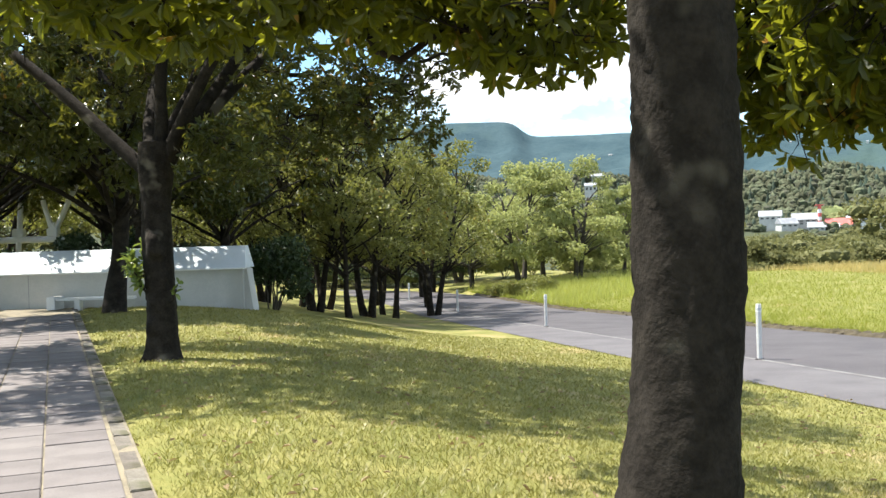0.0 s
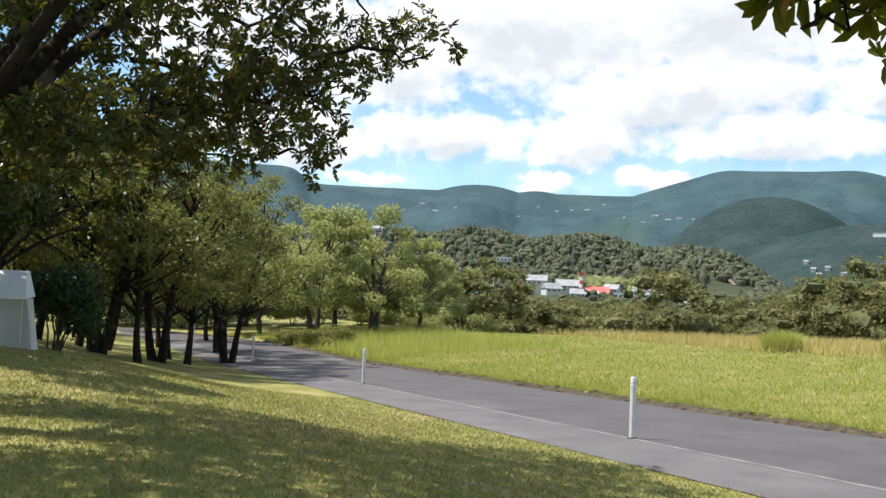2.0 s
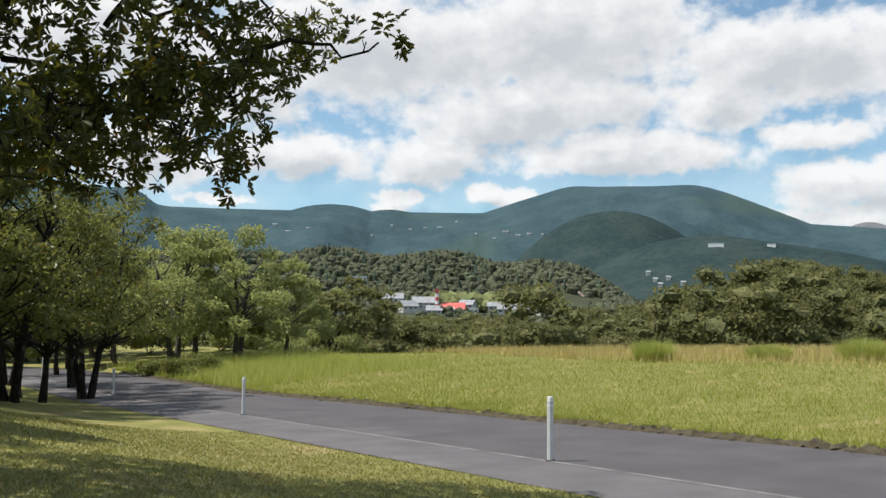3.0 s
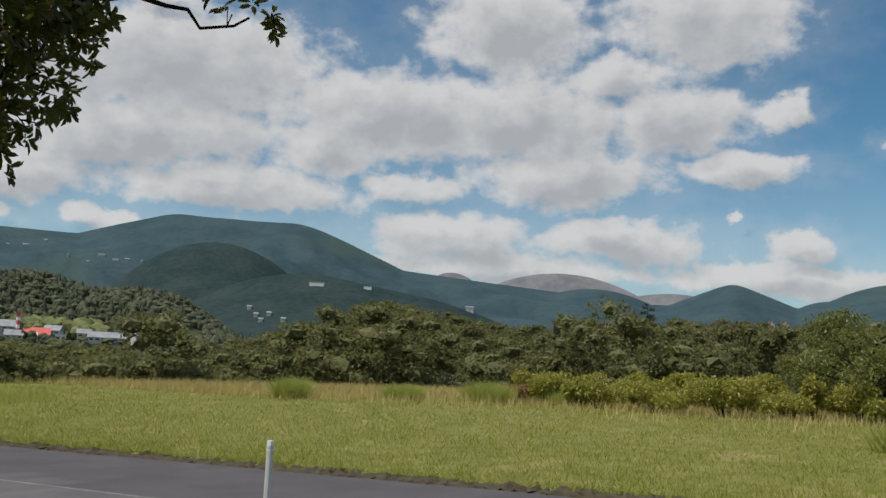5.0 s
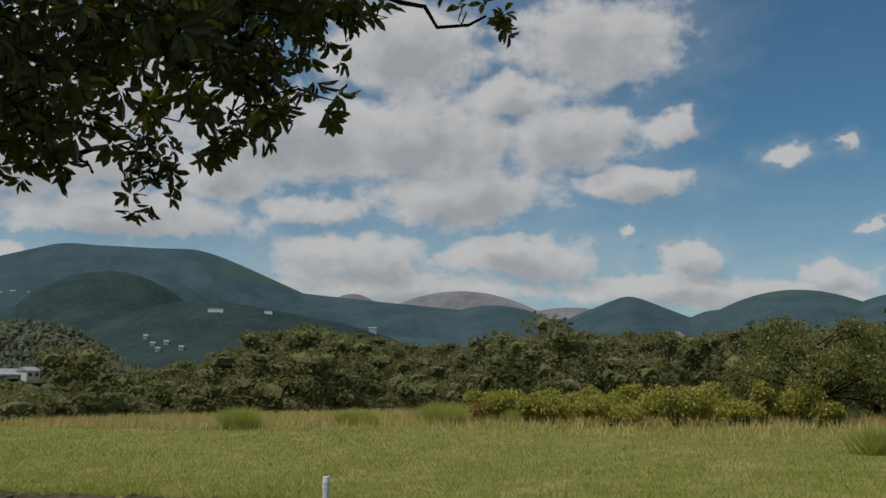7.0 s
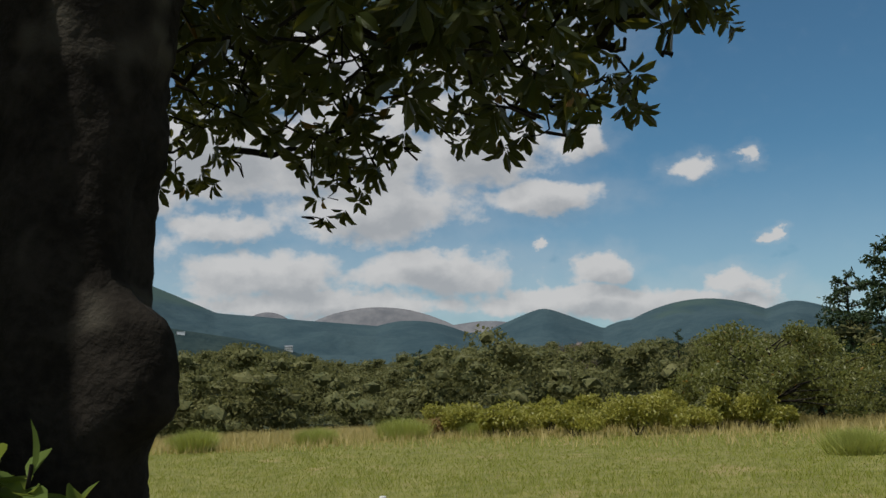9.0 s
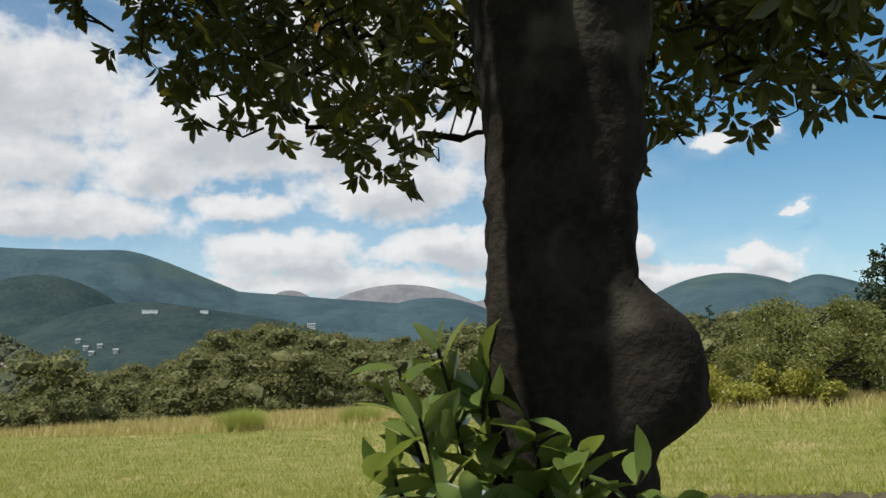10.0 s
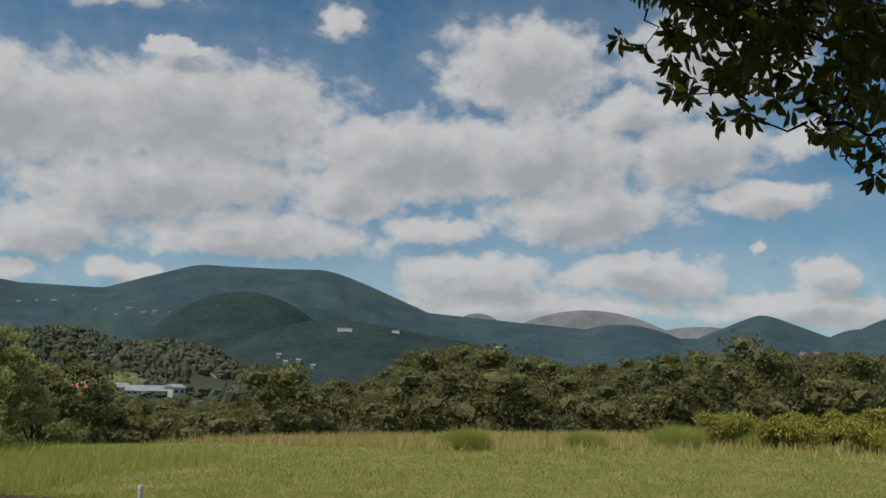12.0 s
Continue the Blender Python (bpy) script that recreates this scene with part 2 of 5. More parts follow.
# Darker than the woods leaves: shade inside the crowns, put into the colour.
M_WOODS_IN_SHADE = shade("woods_inside_shade", (0.08, 0.090, 0.036), (0.14, 0.135, 0.055), 0.5, 0.95, 0.5, 4)
# Distance haze on the hill is put in as a greyer, flatter olive.
M_WOODS_FAR = shade("far_woods", (0.062, 0.072, 0.044), (0.105, 0.110, 0.066), 0.45, 0.95, 1.0, 2.2, island=0.7, spec=0.1, relief=0.9, third=((0.080, 0.080, 0.060), 0.55))
M_CONIFER_FAR = shade("far_conifers", (0.036, 0.056, 0.040), (0.062, 0.084, 0.055), 0.5, 0.9, 0.8, 2.0, island=0.7, relief=0.6)
M_BAMBOO_FAR = shade("far_bamboo", (0.125, 0.14, 0.055), (0.18, 0.19, 0.075), 0.5, 0.9, 0.8, 2.0, island=0.6, relief=0.6)
# Aerial haze is put into this colour: bluer and paler than the near forest.
M_MOUNTAIN_HAZY = shade("hazy_mountain_forest", (0.034, 0.062, 0.076), (0.054, 0.088, 0.100), 0.006, 0.95, 1.0, 0.05, spec=0.05, relief=12.0, third=((0.056, 0.090, 0.084), 0.57))
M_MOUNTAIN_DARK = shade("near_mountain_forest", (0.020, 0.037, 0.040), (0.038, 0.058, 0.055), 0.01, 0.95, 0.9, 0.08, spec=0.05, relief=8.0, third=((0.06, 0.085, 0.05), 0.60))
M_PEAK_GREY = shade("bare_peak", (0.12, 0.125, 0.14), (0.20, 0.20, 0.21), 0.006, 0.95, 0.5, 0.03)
M_VALLEY = shade("valley_floor", (0.030, 0.038, 0.018), (0.055, 0.065, 0.028), 0.05, 0.95, 0.4, 0.8)
M_EARTH = shade("bare_earth", (0.17, 0.13, 0.115), (0.25, 0.20, 0.175), 0.15, 0.95, 0.5, 1.0)
M_HOUSE = shade("house_wall", (0.46, 0.46, 0.44), (0.60, 0.60, 0.57), 0.3, 0.8, 0.1, 5, third=((0.38, 0.36, 0.33), 0.58))
M_ROOF_GREY = shade("grey_roof", (0.22, 0.23, 0.25), (0.34, 0.35, 0.37), 0.3, 0.6, 0.1, 6)
M_ROOF_RED = shade("red_roof", (0.55, 0.10, 0.09), (0.62, 0.16, 0.14), 0.3, 0.6, 0.1, 6)
M_GLASS = shade("dark_glazing", (0.03, 0.035, 0.04), (0.05, 0.055, 0.06), 0.5, 0.15, 0.0, 6, spec=0.6)
M_DEAD = leaf_shade("fallen_leaf", (0.16, 0.10, 0.045), (0.42, 0.32, 0.19), (0.25, 0.17, 0.06), 0.6, 0.2)


# ---- mesh helpers ----
def mesh_ob(name, V, F, material, parent=None, label="", smooth=False):
    me = bpy.data.meshes.new(name)
    me.from_pydata([tuple(v) for v in np.asarray(V).tolist()], [], F if isinstance(F, list) else np.asarray(F).tolist())
    me.materials.append(material)
    if smooth:
        me.polygons.foreach_set("use_smooth", [True] * len(me.polygons))
    me.update()
    ob = new(name, me)
    ob.parent = parent
    if label:
        tagged(ob, label)
    return ob


def quads_ob(name, V, Q, material, parent=None, label="", smooth=False):
    """A large mesh from arrays: V (n, 3) and faces (m, 3 or 4)."""
    V, Q = np.asarray(V, np.float32), np.asarray(Q, np.int32)
    me = bpy.data.meshes.new(name)
    me.vertices.add(len(V))
    me.vertices.foreach_set("co", V.ravel())
    k = Q.shape[1]
    me.loops.add(Q.size)
    me.loops.foreach_set("vertex_index", Q.ravel())
    me.polygons.add(len(Q))
    me.polygons.foreach_set("loop_start", np.arange(0, Q.size, k, dtype=np.int32))
    me.polygons.foreach_set("use_smooth", np.full(len(Q), smooth))
    me.materials.append(material)
    me.update(calc_edges=True)
    me.validate()
    ob = new(name, me)
    ob.parent = parent
    if label:
        tagged(ob, label)
    return ob


def part(name, bm, material, parent=None, label="", smooth=False):
    me = bpy.data.meshes.new(name)
    bm.to_mesh(me)
    bm.free()
    me.materials.append(material)
    if smooth:
        me.polygons.foreach_set("use_smooth", [True] * len(me.polygons))
    ob = new(name, me)
    ob.parent = parent
    if label:
        tagged(ob, label)
    return ob


def box_bm(x0, y0, z0, x1, y1, z1, bevel=0.0):
    bm = bmesh.new()
    bmesh.ops.create_cube(bm, size=1.0, matrix=Matrix.Translation(((x0 + x1) / 2, (y0 + y1) / 2, (z0 + z1) / 2)) @ Matrix.Diagonal((x1 - x0, y1 - y0, z1 - z0, 1)))
    if bevel:
        bmesh.ops.bevel(bm, geom=bm.edges[:], offset=bevel, segments=2, affect="EDGES")
    return bm


def thing(name, x, y, z, label, category, group="", turn=0.0):
    ob = new(name)
    ob.matrix_world = pose(x, y, z, 0, 0, turn)
    return tagged(ob, label, category, group)


def merge(chunks):
    """Joins (V, F) arrays with faces of one size."""
    Vs, Fs, n = [], [], 0
    for V, F in chunks:
        Vs.append(V)
        Fs.append(F + n)
        n += len(V)
    return np.concatenate(Vs), np.concatenate(Fs)


# ---- the lie of the land ----
B1 = np.array((5.99, 18.16))
U = np.array((-0.2012, 0.9795))
L = np.array((0.9795, 0.2012))
WALK_EDGE, ROAD_EDGE = -1.9, 4.85


def sstep(v, a, b):
    k = np.clip((v - a) / (b - a), 0, 1)
    return k * k * (3 - 2 * k)


def road_sl(x, y):
    """Distances along and across the road, which bends away to the left beyond its straight."""
    dx, dy = x - B1[0], y - B1[1]
    return dx * U[0] + dy * U[1], dx * L[0] + dy * L[1]


def road_z(s):
    s = np.asarray(s, float)
    return -1.07 - 0.0363 * np.clip(s, -32, 26) - 0.012 * np.clip(s - 26, 0, 40) + 0.0 * s


def path_off(x, y):
    """Distance to the right of the footpath's edge."""
    return (x - 0.37 + 0.41 * y) / 1.0808


def top_line(b):
    """How high the near woods stand above the eye, in degrees, by bearing."""
    b = np.asarray(b, float)
    e = -0.15 + 1.1 * sstep(b, 28, 38) + 1.0 * sstep(b, 46, 60) * 1.15 + 0.85 * sstep(b, 36, 50)
    return e + 2.0 * np.exp(-(((b - 42.3) / 2.6) ** 2)) + 0.9 * np.exp(-(((b - 46.5) / 2.5) ** 2)) - 0.7 * sstep(b, 95, 120)


def mid_line(b):
    """The same for the wooded hill behind the village."""
    b = np.asarray(b, float)
    return 3.75 - 0.06 * np.clip(b - 20, 0, 10) - 2.9 * sstep(b, 29.5, 36.0) + 0.25 * np.sin(b * 0.9) * sstep(30 - b, 0, 4)


def ground_z(x, y):
    x, y = np.asarray(x, float), np.asarray(y, float)
    s, l = road_sl(x, y)
    zr = road_z(s)
    a = np.maximum(path_off(x, y), 0.0)
    b = np.maximum(WALK_EDGE - l, 0.0)
    k = a / (a + b + 1e-6)
    bank = zr * sstep(k, 0.12, 1.0) + 0.05 * np.sin(x * 0.5) * np.sin(y * 0.43 + 1) * np.minimum(a, 1) * np.minimum(b, 1)
    crest = -0.62 + 0.006 * np.clip(l - 20, 0, 60) - 0.012 * np.clip(s - 10, 0, 60)
    q = np.clip((l - ROAD_EDGE) / 24.0, 0, 1)
    meadow = zr + 0.07 + (np.maximum(crest, zr) - zr - 0.07) * (1 - (1 - q) ** 1.7)
    meadow = meadow + 0.05 * np.sin(x * 0.21) * np.sin(y * 0.17) * q
    bank = bank - 0.012 * sstep(b, 0.7, 0.1) - 0.06 * sstep(path_off(x, y), 0.55, 0.15)
    z = np.where(l > ROAD_EDGE + 0.25, meadow, np.where(l < WALK_EDGE, bank, zr - 0.012 - 0.05 * sstep(l, -1.5, -1.0)))
    z = np.where((l < WALK_EDGE) & (path_off(x, y) < 0), -0.06, z)
    z = np.clip(z, -2.6, 0.6)
    r, brg = np.hypot(x + 3, y - 8), np.degrees(np.arctan2(x + 3, y - 8))
    out = sstep(np.abs(brg - 40), 95, 60)
    hill = 1.4 + 1100 * np.tan(np.radians(mid_line(brg))) - 9.0
    near = 1.4 + r * np.tan(np.radians(top_line(brg))) - 9.5
    z = z + (near * out - z) * sstep(r, 54, 80) * sstep(l, 17, 26) * (r < 240)
    z = z + (near * out - z) * sstep(r, 90, 125) * (1 - sstep(l, 17, 26) * (r < 240))
    z = z + (-10.0 - 1.5 * np.sin(x * 0.02) * np.cos(y * 0.017) - z) * sstep(r, 238, 300)
    z = z + (1.0 - z) * sstep(r, 540, 630)
    z = z + (hill * out - z) * sstep(r, 690, 1100)
    return z + (-20.0 - z) * sstep(r, 1150, 1500)


def axis(lo, hi, step, far):
    """Even steps between lo and hi, then growing steps out to far."""
    mid = np.arange(lo, hi + 1e-6, step)
    grow = []
    d = step
    v = 0.0
    while v < far:
        d *= 1.065
        v += d
        grow.append(v)
    grow = np.array(grow)
    return np.concatenate([(lo - grow)[::-1], mid, hi + grow])


def grid(xs, ys, zf):
    X, Y = np.meshgrid(xs, ys)
    V = np.stack([X, Y, zf(X, Y)], -1).reshape(-1, 3)
    n, m = len(xs), len(ys)
    i = np.arange((m - 1) * n).reshape(m - 1, n)[:, :-1].ravel()
    return V, np.stack([i, i + 1, i + n + 1, i + n], -1)


V, Q = grid(axis(-18, 60, 0.4, 4700), axis(-8, 78, 0.4, 4700), ground_z)
ground = quads_ob("ground", V, Q, M_LAWN, smooth=True)
ground.data.materials.append(M_VALLEY)
mid = V[Q].mean(1)
wild = (np.hypot(mid[:, 0] + 3, mid[:, 1] - 8) > 57) & (road_sl(mid[:, 0], mid[:, 1])[1] > 18) | (np.hypot(mid[:, 0] + 3, mid[:, 1] - 8) > 95)
ground.data.polygons.foreach_set("material_index", wild.astype(np.int32))
tagged(ground, "mown grass lawn and meadow sloping to a valley", "ground", kind="structure")


def strip(name, l0, l1, s0, s1, up, material, label, category, step=1.0):
    ss = np.arange(s0, s1 + step, step)
    ls = np.array([l0, (l0 + l1) / 2, l1])
    S, LL = np.meshgrid(ss, ls, indexing="ij")
    bend = np.clip(S - 40, 0, 100)
    X = B1[0] + U[0] * S + L[0] * (LL - 0.014 * bend ** 2)
    Y = B1[1] + U[1] * S + L[1] * (LL - 0.014 * bend ** 2)
    V = np.stack([X, Y, road_z(S) + up], -1).reshape(-1, 3)
    n = 3
    i = np.arange((len(ss) - 1) * n).reshape(-1, n)[:, :-1].ravel()
    ob = quads_ob(name, V, np.stack([i, i + 1, i + n + 1, i + n], -1), material, smooth=True)
    return tagged(ob, label, category, kind="structure")


strip("road", 0.0, ROAD_EDGE, -60, 75, 0.0, M_ASPHALT, "smooth dark grey asphalt park road", "road")
strip("pavement", WALK_EDGE - 0.02, 0.0, -60, 52, 0.004, M_WALKWAY, "pale grey asphalt walkway beside the road", "pavement")
strip("trim_line", -0.08, 0.03, -60, 46, 0.009, M_LINE, "worn pale concrete edge line along the road", "trim")


# footpath
def path_xy(a, d):
    """a metres along the footpath, d metres to the left of its right edge."""
    u = np.array((-0.3793, 0.9253))
    n = np.array((-0.9253, -0.3793))
    p = np.array((0.37, 0.0)) + u * a + n * d
    return p


PATH_TURN = math.degrees(math.atan2(0.3793, 0.9253))
bm = bmesh.new()
c = [bm.verts.new((*path_xy(a, d), -0.012)) for a, d in ((-14, -0.16), (27, -0.16), (27, 4.1), (-14, 4.1))]
bmesh.ops.contextual_create(bm, geom=c)
footpath = tagged(part("footpath", bm, M_JOINT), "grey paved footpath with sandy joints", "footpath", kind="structure")


# ---- bollards ----
def bollard():
    ob = thing("bollard", 0, 0, 0, "slim white steel bollard with a pale reflective cap at the roadside", "bollard", "roadside bollards")
    bm = bmesh.new()
    bmesh.ops.create_cone(bm, segments=8, radius1=0.052, radius2=0.052, depth=0.92, cap_ends=True, matrix=Matrix.Translation((0, 0, 0.46)))
    part("post", bm, M_STEEL, ob)
    bm = bmesh.new()
    bmesh.ops.create_cone(bm, segments=8, radius1=0.056, radius2=0.05, depth=0.15, cap_ends=True, matrix=Matrix.Translation((0, 0, 0.995)))
    cap = part("cap", bm, M_WHITE, ob, "white cap")
    bm = bmesh.new()
    bmesh.ops.create_cone(bm, segments=8, radius1=0.058, radius2=0.0565, depth=0.05, cap_ends=True, matrix=Matrix.Translation((0, 0, 0.97)))
    part("reflector", bm, M_PANEL, cap, "pale reflective band")
    bm = bmesh.new()
    bmesh.ops.create_cone(bm, segments=12, radius1=0.085, radius2=0.08, depth=0.03, cap_ends=True, matrix=Matrix.Translation((0, 0, 0.012)))
    part("base_plate", bm, M_ASPHALT, ob, "dark base ring")
    return ob


post0 = bollard()
spots = [(0, 0), (13.4, 0.02), (27.3, 0.1), (40.5, 0.0), (-13.4, 0)]
for k, (s, l) in enumerate(spots):
    p = B1 + U * s + L * l
    m = pose(p[0], p[1], float(road_z(s)), 0, 0, 12)
    if k == 0:
        post0.matrix_world = m
    else:
        copy_thing(post0, m)


# ---- trees ----
rng = np.random.default_rng(7)


def tube(points, radii, sides=8, lump=0.0, seed=0):
    """A tapering, slightly uneven limb through the points."""
    P, R = np.asarray(points, float), np.asarray(radii, float)
    r = np.random.default_rng(seed)
    T = np.gradient(P, axis=0)
    T /= np.linalg.norm(T, axis=1)[:, None] + 1e-9
    ref = np.where(np.abs(T[:, 2:3]) > 0.9, np.array([[1.0, 0, 0]]), np.array([[0, 0, 1.0]]))
    A = np.cross(T, ref)
    A /= np.linalg.norm(A, axis=1)[:, None] + 1e-9
    Bn = np.cross(T, A)
    w = np.linspace(0, 2 * np.pi, sides, endpoint=False)
    k = 1 + lump * r.standard_normal((len(P), sides))
    V = P[:, None, :] + (R[:, None] * k)[:, :, None] * (np.cos(w)[None, :, None] * A[:, None, :] + np.sin(w)[None, :, None] * Bn[:, None, :])
    n = len(P)
    i, j = np.meshgrid(np.arange(n - 1), np.arange(sides), indexing="ij")
    a, b = i * sides + j, i * sides + (j + 1) % sides
    return V.reshape(-1, 3), np.stack([a, b, b + sides, a + sides], -1).reshape(-1, 4)


def curve_pts(a, b, sag=0.0, wob=0.1, n=8, seed=0):
    r = np.random.default_rng(seed)
    t = np.linspace(0, 1, n)[:, None]
    a, b = np.asarray(a, float), np.asarray(b, float)
    p = a + (b - a) * t
    p[:, 2] += sag * 4 * (t * (1 - t))[:, 0]
    jig = np.cumsum(r.standard_normal((n, 3)), 0) * wob / n
    jig -= t * jig[-1]
    return p + jig


def leaf_mesh(C, D, N, length, width, fold=0.25):
    """Leaves with a folded midrib: base C, along D, facing N; length and width arrays."""
    D = D / (np.linalg.norm(D, axis=1)[:, None] + 1e-9)
    S = np.cross(D, N)
    S /= np.linalg.norm(S, axis=1)[:, None] + 1e-9
    N = np.cross(S, D)
    ln, wd = length[:, None], width[:, None]
    b = C
    l1 = C + D * ln * 0.35 + S * wd * 0.42 + N * wd * fold
    l2 = C + D * ln * 0.75 + S * wd * 0.40 + N * wd * fold * 0.8
    r1 = C + D * ln * 0.35 - S * wd * 0.42 + N * wd * fold
    r2 = C + D * ln * 0.75 - S * wd * 0.40 + N * wd * fold * 0.8
    tip = C + D * ln - N * ln * 0.08
    n = len(C)
    V = np.stack([b, l1, l2, tip, r2, r1], 1).reshape(-1, 3)
    i = np.arange(n)[:, None] * 6
    return V, np.concatenate([i + np.array([[0, 3, 2, 1]]), i + np.array([[0, 5, 4, 3]])])


def in_blobs(blobs, n, r, shell=0.5):
    """Points in ellipsoids (x, y, z, rx, ry, rz), denser towards the outside."""
    w = np.array([b[3] * b[4] * b[5] for b in blobs]) ** (2 / 3)
    k = r.choice(len(blobs), n, p=w / w.sum())
    d = r.standard_normal((n, 3))
    d /= np.linalg.norm(d, axis=1)[:, None]
    q = r.random(n) ** (1 / 3)
    q = shell + (1 - shell) * q if shell < 1 else np.ones(n)
    q *= r.uniform(0.75, 1.08, n)
    B = np.array(blobs)[k]
    return B[:, :3] + d * q[:, None] * B[:, 3:6], d, k


def rosettes(P, outw, r, size, per=8):
    """Whorls of leaves at twig ends."""
    n = len(P)
    ax = outw + 0.5 * r.standard_normal((n, 3)) + np.array([0, 0, 0.15])
    ax /= np.linalg.norm(ax, axis=1)[:, None]
    side = np.cross(ax, r.standard_normal((n, 3)))
    side /= np.linalg.norm(side, axis=1)[:, None]
    other = np.cross(ax, side)
    C, D, N = [], [], []
    for k in range(per):
        w = 2 * np.pi * k / per + r.uniform(-0.3, 0.3, n)
        lean = r.uniform(0.15, 0.75, n)
        rad = np.cos(w)[:, None] * side + np.sin(w)[:, None] * other
        d = rad + ax * lean[:, None] + np.array([0, 0, -0.25])
        C.append(P + rad * 0.008 - ax * (r.random(n) * 0.05)[:, None])
        D.append(d)
        N.append(ax + 0.3 * r.standard_normal((n, 3)))
    C, D, N = np.concatenate(C), np.concatenate(D), np.concatenate(N)
    ln = size * r.uniform(0.7, 1.2, len(C))
    return leaf_mesh(C, D, N, ln, ln * r.uniform(0.36, 0.46, len(C)))


def loose_leaves(P, r, size, ratio=0.6):
    n = len(P)
    D = r.standard_normal((n, 3)) + np.array([0, 0, -0.3])
    N = r.standard_normal((n, 3)) * 0.7 + np.array([0, 0, 0.8])
    ln = size * r.uniform(0.6, 1.3, n)
    return leaf_mesh(P, D, N, ln, ln * ratio)


def nearest_twigs(limb_pts, ends, r, radius=0.01, sides=4):
    """Twigs from the nearest point of the limbs to each end."""
    out = []
    for e in ends:
        d = np.linalg.norm(limb_pts - e, axis=1) + 0.3 * np.maximum(limb_pts[:, 2] - e[2], 0)
        a = limb_pts[d.argmin()]
        p = curve_pts(a, e, 0.05 * np.linalg.norm(e - a), 0.25, 5, int(r.integers(1e9)))
        ln = np.linalg.norm(e - a)
        out.append(tube(p, np.linspace(max(radius, 0.012 * ln), radius * 0.4, 5), sides, 0, 1))
    return out


def trunk_shape(base, top, r0, r1, rings, sides, flare, bumps, seed, lean=(0, 0)):
    """A trunk from the ground up with root flare and burls: bumps of (height, bearing, reach, size up, size round)."""
    h = np.linspace(0, 1, rings)
    H = base[2] + (top - base[2]) * h
    rad = r0 + (r1 - r0) * h
    w = np.linspace(0, 2 * np.pi, sides, endpoint=False)
    V = []
    r = np.random.default_rng(seed)
    ph = r.uniform(0, 6.28, 6)
    for i, z in enumerate(H):
        up = z - base[2]
        k = rad[i] * (1 + flare * np.exp(-up / 0.16) * (1 + 0.35 * np.cos(5 * w + ph[0])) + 0.035 * np.cos(3 * w + ph[1] + up) + 0.025 * np.cos(7 * w + ph[2] - 2.2 * up) + 0.02 * np.sin(up * 5 + ph[3] + 2 * w))
        k = k + 0.004 * r.standard_normal(sides)
        for bz, bb, reach, su, sr in bumps:
            dw = (w - radians(90 - bb) + np.pi) % (2 * np.pi) - np.pi
            k = k + reach * np.exp(-(((up - bz) / su) ** 4) - (dw / sr) ** 2)
        V.append(np.stack([base[0] + lean[0] * up + 0.02 * math.sin(up * 2.2 + ph[4]) + k * np.cos(w), base[1] + lean[1] * up + 0.02 * math.sin(up * 1.9 + ph[5]) + k * np.sin(w), np.full(sides, z)], -1))
    V = np.array(V).reshape(-1, 3)
    i, j = np.meshgrid(np.arange(rings - 1), np.arange(sides), indexing="ij")
    a, b = i * sides + j, i * sides + (j + 1) % sides
    return V, np.stack([a, b, b + sides, a + sides], -1).reshape(-1, 4)


def fine_leaves(C, D, N, length, width):
    """Larger leaves seen close: a curved blade with a folded midrib, in five steps."""
    D = D / (np.linalg.norm(D, axis=1)[:, None] + 1e-9)
    S = np.cross(D, N)
    S /= np.linalg.norm(S, axis=1)[:, None] + 1e-9
    N = np.cross(S, D)
    rows = []
    for t, w in ((0.0, 0.05), (0.15, 0.25), (0.35, 0.46), (0.6, 0.5), (0.82, 0.34), (1.0, 0.02)):
        mid = C + D * (length * t)[:, None] - N * (length * 0.22 * t * t)[:, None]
        off = S * (width * w)[:, None] + N * (width * w * 0.35)[:, None]
        off2 = -S * (width * w)[:, None] + N * (width * w * 0.35)[:, None]
        rows += [mid + off, mid, mid + off2]
    V = np.stack(rows, 1).reshape(-1, 3)
    q = []
    for k in range(5):
        a = k * 3
        q += [[a, a + 1, a + 4, a + 3], [a + 1, a + 2, a + 5, a + 4]]
    i = np.arange(len(C))[:, None, None] * 18
    return V, (i + np.array(q)[None]).reshape(-1, 4)


